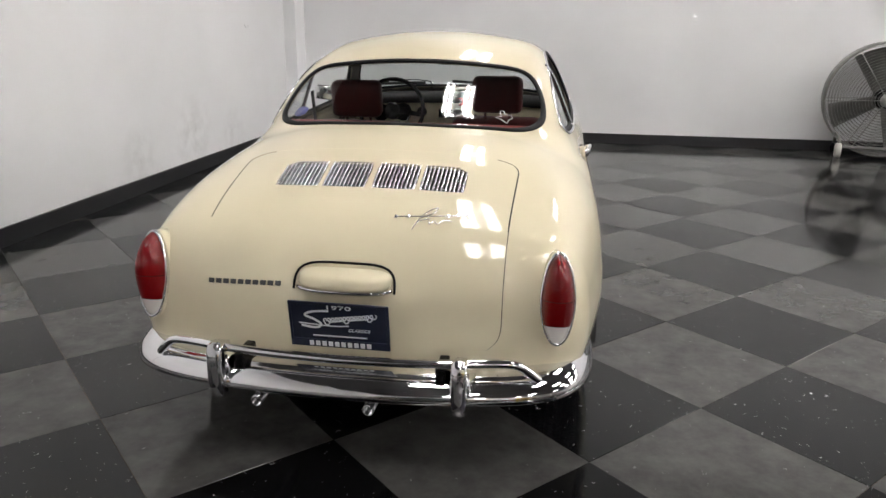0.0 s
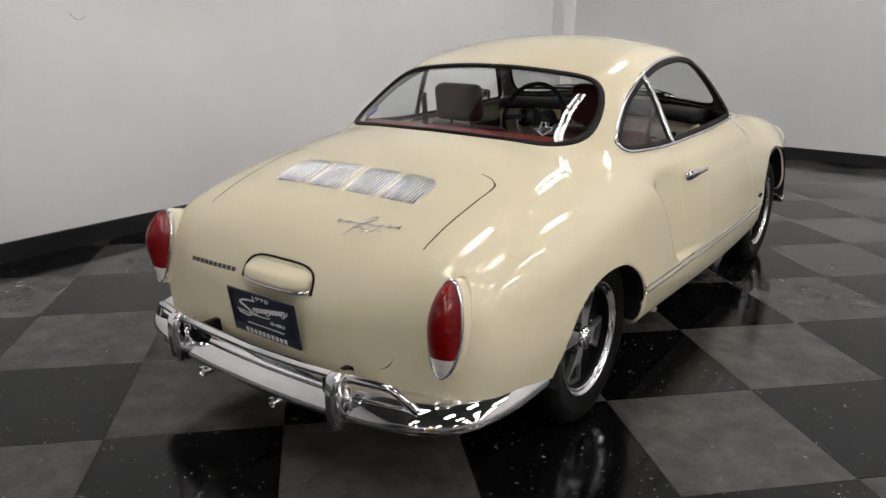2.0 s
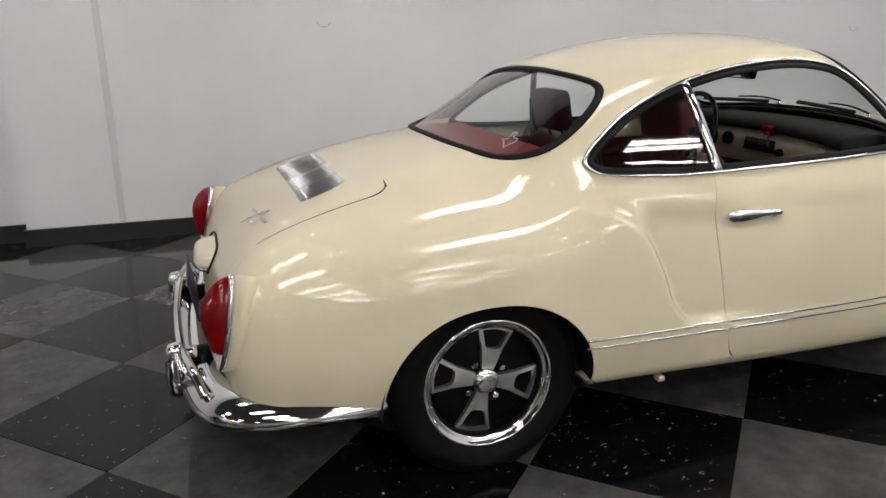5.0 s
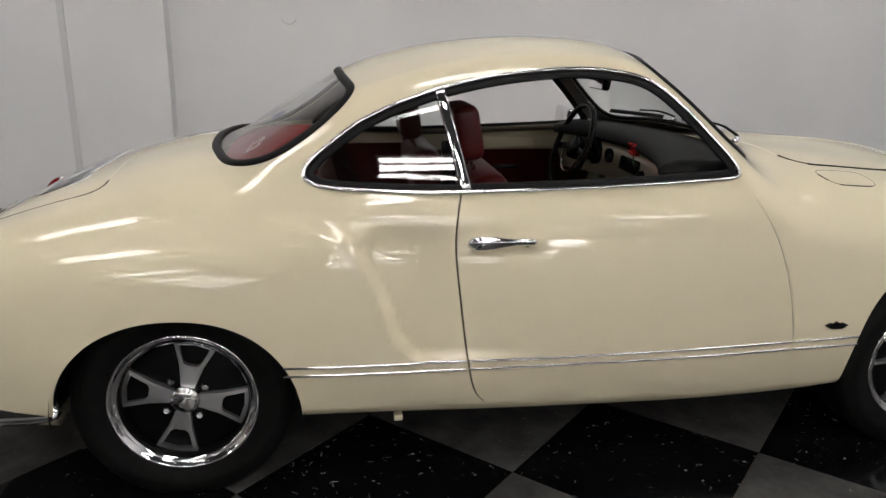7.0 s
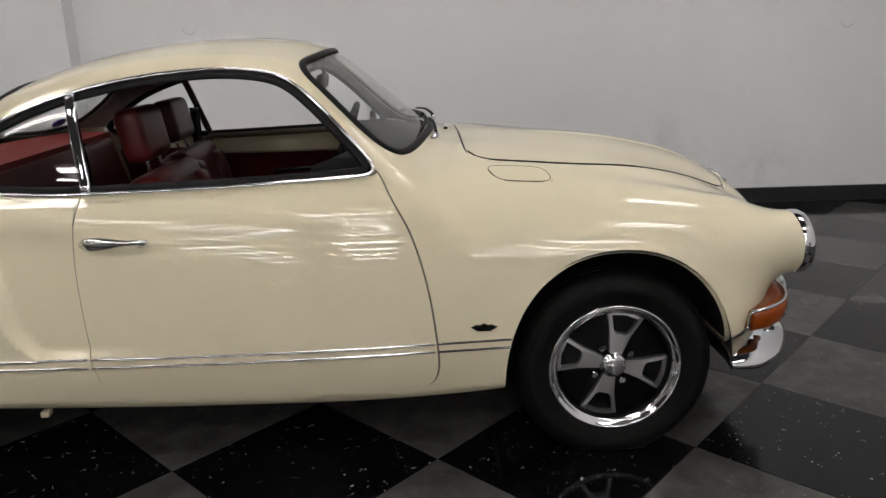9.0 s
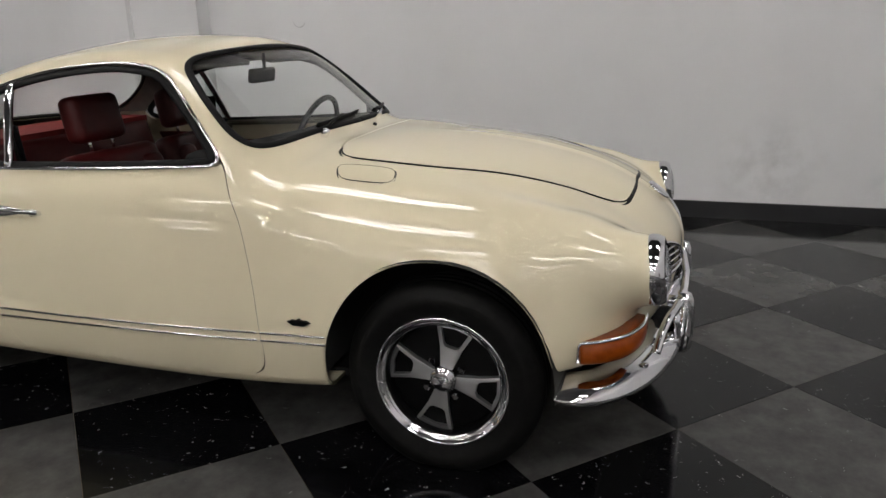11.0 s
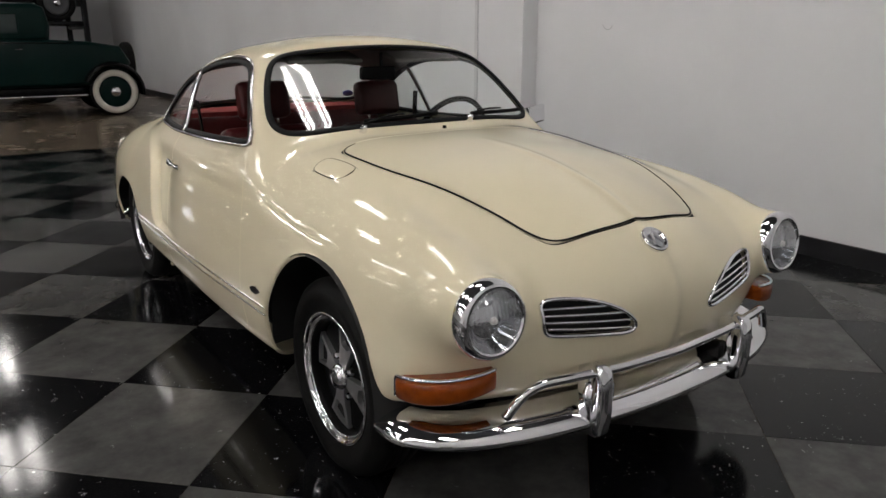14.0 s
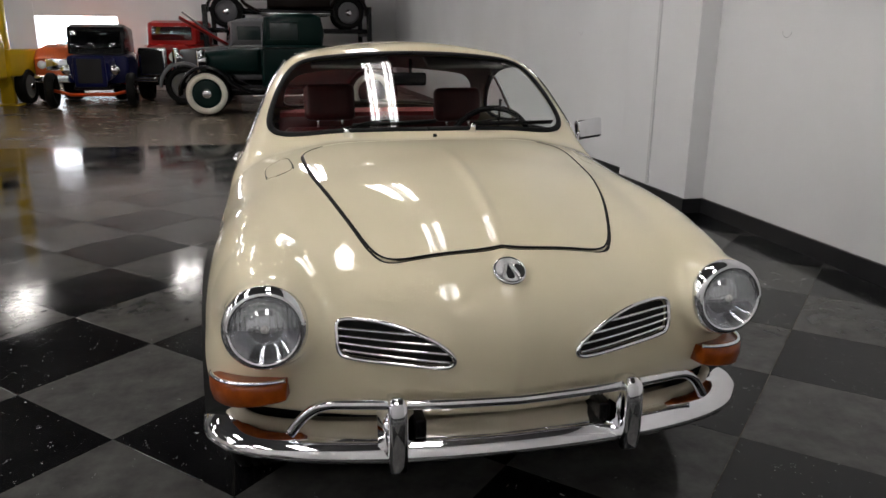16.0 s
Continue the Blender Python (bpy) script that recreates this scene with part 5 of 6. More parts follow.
part("rear_bulkhead", boxed((1.2, 0.03, 0.6), pose(0, -0.90, 0.56), 0.005), CARPET, car)


def cushion(size, m, bevel, segments=4):
    bm = bmesh.new()
    box(bm, size, m, bevel, segments)
    return bm


def front_seat():
    seat = new("front_seat")
    seat.parent = car
    tagged(seat, "red vinyl bucket seat with a tall head restraint")
    part("cushion", cushion((0.48, 0.50, 0.16), pose(0, 0.02, 0.47, 6), 0.06), RED_VINYL, seat)
    part("backrest", cushion((0.47, 0.13, 0.45), pose(0, -0.275, 0.665, 14), 0.06), RED_VINYL, seat)
    for x in (-0.15, 0.15):
        part("bolster", cushion((0.11, 0.10, 0.38), pose(x, -0.228, 0.66, 14), 0.045), RED_VINYL, seat)
    part("head_restraint", cushion((0.25, 0.088, 0.178), pose(0, -0.372, 1.0, 10), 0.04), RED_VINYL, seat)
    for x in (-0.06, 0.06):
        part("post", lathe([(0.007, -0.06), (0.007, 0.06)], 10, pose(x, -0.35, 0.91, 10)), CHROME, seat)
    part("seat_rail", boxed((0.40, 0.42, 0.12), pose(0, 0.0, 0.335), 0.01), BLACK, seat)
    return seat


passenger = front_seat()
passenger.matrix_basis = pose(0.318, 0.045, 0.015)
driver = copy_thing(passenger, pose(-0.364, -0.07, -0.01))
part("rear_seat_back", cushion((1.16, 0.14, 0.46), pose(0, -0.80, 0.68, 16), 0.05), RED_VINYL, car, "red vinyl rear seat back")
part("rear_seat", cushion((1.14, 0.36, 0.14), pose(0, -0.60, 0.46, 5), 0.05), RED_VINYL, car, "red vinyl rear bench")
bm = bmesh.new()
half = [(0.57, -0.80), (0.57, -0.96), (0.50, -1.02), (0.36, -1.085), (0.18, -1.105)]
outline = half + [(-x, y) for x, y in half[::-1]]
top = [bm.verts.new((x, y, 0.925)) for x, y in outline]
low = [bm.verts.new((x, y, 0.895)) for x, y in outline]
bm.faces.new(top), bm.faces.new(low[::-1])
for k in range(len(outline)):
    bm.faces.new((top[k], low[k], low[(k + 1) % len(outline)], top[(k + 1) % len(outline)]))
bmesh.ops.recalc_face_normals(bm, faces=bm.faces)
part("parcel_shelf", bm, RED_LIT, car, "red vinyl parcel shelf", smooth=False)

# dashboard
bm = bmesh.new()
xs = np.linspace(-0.57, 0.57, 25)
prof = [(0.635, 0.95), (0.52, 0.958), (0.43, 0.955), (0.39, 0.94), (0.375, 0.918), (0.39, 0.90), (0.43, 0.895), (0.635, 0.895)]
rings = [[bm.verts.new((x, y - 0.38 * x * x, z - 0.03 * x * x)) for y, z in prof] for x in xs]
for a, b in zip(rings, rings[1:]):
    for i in range(8):
        bm.faces.new((a[i], a[(i + 1) % 8], b[(i + 1) % 8], b[i]))
bm.faces.new(rings[0]), bm.faces.new(rings[-1])
bmesh.ops.recalc_face_normals(bm, faces=bm.faces)
part("dash_pad", bm, mottle(material("black_vinyl", (0.01, 0.01, 0.01), 0.6, spec=0.2), 30, (0.008, 0.008, 0.008), (0.013, 0.013, 0.013), bump=0.2), car, "black padded dash top")
bm = bmesh.new()
rings = [[bm.verts.new((x, y - 0.38 * x * x, z - 0.03 * x * x)) for y, z in ((0.41, 0.90), (0.405, 0.83), (0.435, 0.745), (0.49, 0.735), (0.49, 0.895))] for x in xs]
for a, b in zip(rings, rings[1:]):
    for i in range(5):
        bm.faces.new((a[i], a[(i + 1) % 5], b[(i + 1) % 5], b[i]))
bm.faces.new(rings[0]), bm.faces.new(rings[-1])
bmesh.ops.recalc_face_normals(bm, faces=bm.faces)
part("dash_panel", bm, PAINT, car, "cream painted dash panel")
for x, r in ((-0.43, 0.052), (-0.30, 0.052), (-0.19, 0.03)):
    m = facing((x, 0.403 - 0.38 * x * x, 0.845 - 0.03 * x * x), (0, -1, 0.05))
    part("gauge", lathe([(r, -0.01), (r, 0.01), (r * 0.92, 0.013), (r * 0.88, 0.006), (0, 0.006)], 28, m), BLACK, car, "round dark gauge")
part("radio", boxed((0.18, 0.02, 0.055), pose(0.0, 0.402, 0.835, -8), 0.006), BLACK, car)
part("glovebox_trim", boxed((0.30, 0.008, 0.012), pose(0.28, 0.375, 0.79), 0.003), CHROME, car)
for x in (0.13, 0.45):
    part("dash_knob", lathe([(0.018, -0.01), (0.016, 0.014), (0.0, 0.016)], 16, facing((x, 0.40 - 0.38 * x * x, 0.82), (0, -1, 0))), BLACK, car)
flower = thing("flower", "red artificial rose clipped to the dash", "flower")
bm = bmesh.new()
for k in range(14):
    a, r = k * 2.4, 0.006 + 0.0015 * k
    d = dome(0.016, 0.013, 0.006, 8, 3)
    moved(d, pose(0.065 + r * math.cos(a), 0.385 + r * math.sin(a) * 0.8, 0.908 + 0.018 * math.cos(k), 40 * math.cos(a), 40 * math.sin(a), 57 * k))
    me = bpy.data.meshes.new("petal")
    d.to_mesh(me)
    d.free()
    bm.from_mesh(me)
    bpy.data.meshes.remove(me)
part("petals", bm, material("red_petals", (0.5, 0.01, 0.012), 0.6), flower)
part("stem", sweep([(0.065, 0.385, 0.90), (0.063, 0.385, 0.86), (0.065, 0.40, 0.82)], round_profile(0.003, 6)), material("green_stem", (0.03, 0.08, 0.02), 0.6), flower)

# steering wheel and column
m = facing((-0.35, 0.275, 0.86), (0, -1, 0.36))
wheel_rim = new("steering_wheel")
wheel_rim.parent = car
tagged(wheel_rim, "black two-spoke steering wheel with a bright horn ring")
wheel_rim.matrix_basis = m
ring = [(0.187 * math.cos(a), 0.187 * math.sin(a), 0.0) for a in (2 * math.pi * i / 48 for i in range(48))]
part("rim", sweep(ring, round_profile(0.0125, 10), True), BLACK, wheel_rim)
ring = [(0.11 * math.cos(a), 0.11 * math.sin(a), -0.012) for a in (math.pi + math.pi * i / 24 for i in range(25))]
part("horn_ring", sweep(ring, round_profile(0.005, 8)), CHROME, wheel_rim)
for s in (1, -1):
    part("spoke", boxed((0.14, 0.028, 0.012), pose(s * 0.115, -0.01, -0.012, 0, 0, -s * 8), 0.004), BLACK, wheel_rim)
part("boss", lathe([(0.05, -0.03), (0.048, -0.002), (0.03, 0.006), (0, 0.008)], 28), BLACK, wheel_rim)
part("steering_column", lathe([(0.028, 0.0), (0.028, 0.28)], 16, m @ pose(0, 0, -0.30)), BLACK, car)
part("indicator_stalk", sweep([(-0.35, 0.35, 0.83), (-0.50, 0.33, 0.87)], round_profile(0.005, 8)), CHROME, car)
part("gear_lever", sweep([(0, 0.12, 0.40), (0, 0.08, 0.60)], round_profile(0.007, 8)), BLACK, car)

# rear-view mirror
mirror = new("rear_view_mirror")
mirror.parent = car
tagged(mirror, "dark rear-view mirror below the header")
part("shell", cushion((0.17, 0.03, 0.055), pose(0.015, 0.245, 1.155, -8), 0.014, 4), BLACK, mirror)
part("glass", boxed((0.15, 0.002, 0.04), pose(0.015, 0.2295, 1.153, -8), 0.0005), CHROME, mirror)
part("stem", sweep([(0, 0.25, 1.155), (0, 0.25, 1.24)], round_profile(0.007, 8)), BLACK, mirror)
for side in (1, -1):
    part("sun_visor", cushion((0.34, 0.15, 0.018), pose(side * 0.25, 0.165, 1.222, -14), 0.008, 2), HEADLINER, car)
    part("belt", sweep(smooth_line([(side * 0.60, -0.42, 1.02), (side * 0.585, -0.41, 0.8), (side * 0.57, -0.36, 0.5)], 5), [(-0.022, -0.001), (0.022, -0.001), (0.022, 0.001), (-0.022, 0.001)], False, [(side, 0, 0)] * 11), BLACK, car)

# stickers in the rear window: a round one and a bright silhouette
STICKER = material("blue_sticker", (0.05, 0.06, 0.28), 0.4)
for x, z, mat, lab in ((-0.468, 0.995, STICKER, "round blue sticker"), (0.40, 1.005, INK, "white outline sticker")):
    p, n = on_top(x, -0.975 if x < 0 else -0.995, -0.009, 1.2)
    bm = bmesh.new()
    if x < 0:
        moved(lathe([(0.03, -0.0004), (0.03, 0.0004)], 24), facing(p, n))
        lathe([(0.032, -0.0004), (0.032, 0.0004)], 24, facing(p, n), bm)
    else:
        state = [(-0.010, 0.036, 0), (0.006, 0.036, 0), (0.007, 0.014, 0), (0.034, 0.010, 0), (0.034, -0.008, 0), (0.018, -0.018, 0), (0.008, -0.037, 0), (-0.006, -0.022, 0), (-0.014, -0.013, 0), (-0.034, -0.002, 0), (-0.010, 0.004, 0)]
        sweep(state, round_profile(0.003, 5, 0.3), True, None, bm)
        bmesh.ops.transform(bm, matrix=facing(p, n), verts=bm.verts)
    part("sticker", bm, mat, car, lab)


# ---- things further off in the hall ----
GALV = mottle(material("galvanised_wire", (0.35, 0.35, 0.34), 0.4, 0.8), 20, (0.25, 0.25, 0.24), (0.42, 0.42, 0.4))
GREY_METAL = mottle(material("grey_fan_metal", (0.2, 0.195, 0.185), 0.5, 0.3), 4, (0.16, 0.155, 0.15), (0.24, 0.235, 0.22))


def drum_fan(m):
    fan = thing("drum_fan", "large grey industrial drum fan on small wheels by the wall", "fan", at=m)
    part("drum", lathe([(0.60, -0.2), (0.615, -0.2), (0.615, 0.2), (0.60, 0.2)], 56, pose(0, 0, 0.64, 90), close=True), GREY_METAL, fan, "grey sheet metal drum")
    for y in (-0.21, 0.21):
        for r in np.linspace(0.09, 0.60, 18):
            ring = [(r * math.cos(a), y, 0.64 + r * math.sin(a)) for a in (2 * math.pi * i / 40 for i in range(40))]
            part("guard_ring", sweep(ring, round_profile(0.003, 4), True, [(0, 1, 0)] * 40), GALV, fan)
        for k in range(6):
            a = math.pi * k / 3 + 0.05
            part("guard_spoke", sweep([(0.05 * math.cos(a), y, 0.64 + 0.05 * math.sin(a)), (0.61 * math.cos(a), y, 0.64 + 0.61 * math.sin(a))], round_profile(0.005, 4), False, [(0, 1, 0)] * 2), GALV, fan)
    part("hub_plate", lathe([(0.075, 0), (0.07, 0.02), (0, 0.022)], 24, pose(0, -0.215, 0.64, 90)), GALV, fan)
    part("motor", lathe([(0.10, -0.12), (0.11, -0.1), (0.11, 0.1), (0.09, 0.13), (0, 0.13)], 24, pose(0, 0.08, 0.64, 90)), BLACK, fan)
    for k in range(4):
        bm = bmesh.new()
        a = math.pi / 2 * k + 0.4
        rows = []
        for r in np.linspace(0.1, 0.56, 6):
            w = 0.08 + 0.16 * (r - 0.1)
            rows.append([bm.verts.new((r * math.cos(a + t * w / r), 0.02 + 0.1 * t, 0.64 + r * math.sin(a + t * w / r))) for t in (-1, -0.5, 0, 0.5, 1)])
        for p, q in zip(rows, rows[1:]):
            for i in range(4):
                bm.faces.new((p[i], p[i + 1], q[i + 1], q[i]))
        bmesh.ops.solidify(bm, geom=bm.faces[:], thickness=0.004)
        part("fan_blade", bm, GREY_METAL, fan)
    for x in (-0.40, 0.40):
        part("leg", sweep([(x, -0.26, 0.10), (x, -0.2, 0.22), (x, 0.2, 0.22), (x, 0.26, 0.10)], round_profile(0.018, 8), False, [(1, 0, 0)] * 4), GREY_METAL, fan)
        part("caster", lathe([(0.0, -0.03), (0.075, -0.03), (0.08, -0.02), (0.08, 0.02), (0.075, 0.03), (0.0, 0.03)], 24, pose(x, -0.24, 0.08, 0, 90)), material("pale_caster", (0.5, 0.49, 0.46), 0.5), fan, "pale round caster")
        part("foot", boxed((0.06, 0.1, 0.08), pose(x, 0.24, 0.04), 0.01), BLACK, fan)
    part("base_rail", boxed((0.8, 0.03, 0.03), pose(0, -0.22, 0.12), 0.006), GREY_METAL, fan)
    return fan


drum_fan(pose(4.19, 4.86, 0, 0, 0, -14))


def spoked_wheel(parent, r, width, white, disc):
    hub = new("wheel")
    hub.parent = parent
    k = r / 0.4
    part("tyre", lathe([(0.27 * k, -width / 2), (0.36 * k, -width / 2 - 0.01), (0.395 * k, -width * 0.35), (0.4 * k, 0), (0.395 * k, width * 0.35), (0.36 * k, width / 2 + 0.01), (0.27 * k, width / 2)], 40, close=True), TYRE, hub)
    if white:
        part("whitewall", lathe([(0.262 * k, width / 2 - 0.01), (0.27 * k, width / 2 + 0.008), (0.32 * k, width / 2 + 0.016), (0.37 * k, width / 2 + 0.009), (0.36 * k, width / 2 - 0.02)], 40, close=True), white, hub, "broad white sidewall")
    part("disc", lathe([(0.27 * k, 0.01), (0.26 * k, width / 2 - 0.01), (0.2 * k, width / 2 - 0.02), (0.1 * k, width / 2 + 0.01), (0.0, width / 2 + 0.01)], 32), disc, hub)
    part("hub_cap", lathe([(0.085 * k, width / 2), (0.08 * k, width / 2 + 0.04), (0.05 * k, width / 2 + 0.05), (0, width / 2 + 0.052)], 24), CHROME, hub)
    return hub


def profile_body(name, outline, width, mat, parent, bevel=0.05, m=None, label=""):
    """A body pressed from a side outline of (x, z) pairs, with rounded edges."""
    bm = bmesh.new()
    loop = [(bm.verts.new((x, -width / 2, z)), bm.verts.new((x, width / 2, z))) for x, z in outline]
    bm.faces.new([a for a, b in loop])
    bm.faces.new([b for a, b in loop][::-1])
    for i in range(len(loop)):
        a, b = loop[i], loop[(i + 1) % len(loop)]
        bm.faces.new((a[1], b[1], b[0], a[0]))
    bmesh.ops.recalc_face_normals(bm, faces=bm.faces)
    rims = [e for e in bm.edges if abs(abs(e.verts[0].co.y) - width / 2) < 1e-5 and abs(e.verts[0].co.y - e.verts[1].co.y) < 1e-5]
    bmesh.ops.bevel(bm, geom=rims, offset=bevel, segments=4, affect="EDGES", profile=0.5)
    if m is not None:
        bmesh.ops.transform(bm, matrix=m, verts=bm.verts)
    ob = part(name, bm, mat, parent, label)
    ob.data.set_sharp_from_angle(angle=radians(40))
    return ob


def fender_arc(parent, cx, side, r, width, mat, a0, a1, tail=None):
    pts = [(cx + r * math.cos(a), side, 0.40 + r * math.sin(a)) for a in np.linspace(a0, a1, 14)]
    if tail:
        pts = list(pts) + tail
    prof = [(-width / 2, -0.03), (-width / 2, 0.0), (-width * 0.3, 0.03), (0, 0.042), (width * 0.3, 0.03), (width / 2, 0.0), (width / 2, -0.03), (0, 0.015)]
    ups = []
    for i in range(len(pts)):
        d = Vector(pts[min(i + 1, len(pts) - 1)]) - Vector(pts[max(i - 1, 0)])
        u = Vector((-d.z, 0, d.x))
        ups.append(u if u.z > -0.2 or i > len(pts) / 2 else u)
    if sum(u.z for u in ups) < 0:
        ups = [-u for u in ups]
    return part("fender", sweep(pts, prof, False, ups), mat, parent, "rounded fender")


DARK_GLASS = glass("dim_glass", (0.35, 0.4, 0.4))
WHITEWALL = mottle(material("whitewall", (0.62, 0.6, 0.52), 0.6), 10, (0.58, 0.56, 0.48), (0.66, 0.64, 0.56))


def paint(name, c, rough=0.3):
    return mottle(material(name, c, rough, coat=0.08, spec=0.1), 2.0, tuple(v * 0.9 for v in c), tuple(v * 1.1 for v in c))


def vintage_coupe(m, label, body_paint, fender_paint, wheel_paint, white, hood_open=False, roof=True):
    """A 1930s two-door: x is ahead, wheels on the ground at x = 1.52 and -1.52."""
    c = thing("vintage_coupe", label, "car", at=m)
    profile_body("body", [(-1.75, 0.62), (-1.85, 0.9), (-1.7, 1.16), (-1.2, 1.24), (-0.62, 1.27), (0.42, 1.27), (0.52, 1.2), (0.52, 0.5), (-1.2, 0.5)], 1.34, body_paint, c, 0.08)
    if roof:
        profile_body("cabin", [(-0.62, 1.24), (-0.66, 1.5), (-0.60, 1.78), (-0.45, 1.845), (0.2, 1.83), (0.44, 1.77), (0.47, 1.5), (0.50, 1.24)], 1.26, body_paint, c, 0.09)
        for side in (1, -1):
            win = new("window")
            win.parent = c
            part("pane", boxed((0.50, 0.01, 0.30), pose(0.08, side * 0.637, 1.515), 0.004), material("dim_window", (0.02, 0.03, 0.03), 0.08), win)
            bm = bmesh.new()
            for x, z, w, h in ((0.08, 1.675, 0.56, 0.03), (0.08, 1.355, 0.56, 0.03), (-0.185, 1.515, 0.03, 0.3), (0.345, 1.515, 0.03, 0.3)):
                box(bm, (w, 0.03, h), pose(x, side * 0.635, z), 0.006)
            part("window_frame", bm, body_paint, win)
        part("windscreen", boxed((0.012, 1.0, 0.32), pose(0.475, 0, 1.52, 0, -4), 0.003), DARK_GLASS, c)
    profile_body("hood", [(0.5, 0.72), (0.5, 1.25), (1.0, 1.21), (1.55, 1.15), (1.58, 0.72)], 0.92, body_paint, c, 0.16)
    if hood_open:  # both halves of the hood are swung up from the cowl
        part("hood_leaf", cushion((1.15, 0.36, 0.03), pose(1.02, 0.22, 1.55, 6, -30), 0.012, 2), hood_open, c, "raised hood leaf, red inside")
        part("hood_leaf", cushion((1.15, 0.36, 0.03), pose(0.98, -0.22, 1.62, -6, -38), 0.012, 2), body_paint, c, "raised hood leaf")
    part("radiator_shell", cushion((0.13, 0.66, 0.66), pose(1.64, 0, 0.86), 0.06), CHROME, c, "bright radiator shell")
    part("radiator_core", boxed((0.02, 0.52, 0.52), pose(1.708, 0, 0.86), 0.01), DARK, c)
    for side in (1, -1):
        fender_arc(c, 1.52, side * 0.68, 0.47, 0.32, fender_paint, math.pi * -0.02, math.pi * 0.86, [(0.86, side * 0.68, 0.47), (0.66, side * 0.68, 0.39)])
        fender_arc(c, -1.52, side * 0.68, 0.47, 0.32, fender_paint, math.pi * 0.12, math.pi * 1.05)
        part("running_board", boxed((1.75, 0.30, 0.04), pose(-0.18, side * 0.70, 0.36), 0.012), fender_paint, c)
        part("board_trim", boxed((1.75, 0.012, 0.025), pose(-0.18, side * 0.857, 0.365), 0.003), CHROME, c)
        part("belt_line", boxed((1.5, 0.012, 0.02), pose(-0.2, side * 0.672, 1.22), 0.004), fender_paint, c)
        part("door_handle", sweep([(-0.1, side * 0.67, 1.12), (-0.1, side * 0.70, 1.12), (-0.2, side * 0.70, 1.12)], round_profile(0.01, 6)), CHROME, c)
        lamp = new("headlamp")
        lamp.parent = c
        part("bowl", lathe([(0, -0.14), (0.06, -0.12), (0.11, -0.04), (0.125, 0.02), (0.12, 0.03)], 24, facing((1.62, side * 0.5, 0.98), (1, 0, 0))), CHROME, lamp)
        part("lens", moved(dome(0.118, 0.118, 0.03, 24, 4), facing((1.645, side * 0.5, 0.98), (1, 0, 0))), CLEAR_LENS, lamp)
        for x in (1.52, -1.52):
            w = spoked_wheel(c, 0.4, 0.14, white, wheel_paint)
            w.matrix_basis = pose(x, side * 0.69, 0.4, 90, 0, 180 if side > 0 else 0)
    for z in (0.46, 0.52):
        part("bumper_bar", sweep(smooth_line([(1.98, -0.78, z), (2.06, -0.4, z), (2.08, 0, z), (2.06, 0.4, z), (1.98, 0.78, z)], 5), [(-0.006, -0.02), (0.006, -0.02), (0.006, 0.02), (-0.006, 0.02)]), CHROME, c)
    for side in (1, -1):
        part("bumper_iron", boxed((0.5, 0.03, 0.04), pose(1.82, side * 0.34, 0.49), 0.005), BLACK, c)
    part("chassis", boxed((3.6, 0.9, 0.14), pose(0, 0, 0.42), 0.02), BLACK, c)
    spare = spoked_wheel(c, 0.38, 0.14, white, wheel_paint)
    spare.matrix_basis = pose(-1.92, 0, 0.85, 90, 0, -90)
    return c


GREEN = paint("dark_green_paint", (0.0015, 0.011, 0.0095))
vintage_coupe(pose(0.45, -11.62, 0, 0, 0, 0), "dark green nineteen-thirties coupe with whitewall tyres", GREEN, BLACK, GREEN, WHITEWALL)
REDCAR = paint("red_car_paint", (0.3, 0.012, 0.01))
GREYCAR = paint("grey_car_paint", (0.12, 0.12, 0.125))
vintage_coupe(pose(1.3, -14.6, 0, 0, 0, 8), "grey vintage coupe with a raised hood and chrome trim", GREYCAR, GREYCAR, GREYCAR, None, REDCAR)
vintage_coupe(pose(3.1, -16.6, 0, 0, 0, 75), "red vintage coupe parked at the back of the hall", REDCAR, REDCAR, BLACK, None)
BROWN = paint("dark_brown_paint", (0.012, 0.008, 0.007))


def parking_lift(m):
    lift = thing("parking_lift", "black four-post parking lift holding a dark truck", "lift", at=m)
    for x in (-2.0, 2.0):
        for y in (-1.2, 1.2):
            part("post", boxed((0.12, 0.12, 2.2), pose(x, y, 1.1), 0.01), BLACK, lift)
    for y in (-0.7, 0.7):
        part("runway", boxed((4.1, 0.45, 0.1), pose(0, y, 1.62), 0.02), BLACK, lift)
    for x in (-2.0, 2.0):
        part("cross_beam", boxed((0.1, 2.4, 0.12), pose(x, 0, 1.55), 0.01), BLACK, lift)
    return lift


parking_lift(pose(0.4, -17.2, 0))
vintage_coupe(pose(0.4, -17.2, 1.67, 0, 0, 0), "dark brown old truck raised on the lift", BROWN, BROWN, GREYCAR, None)


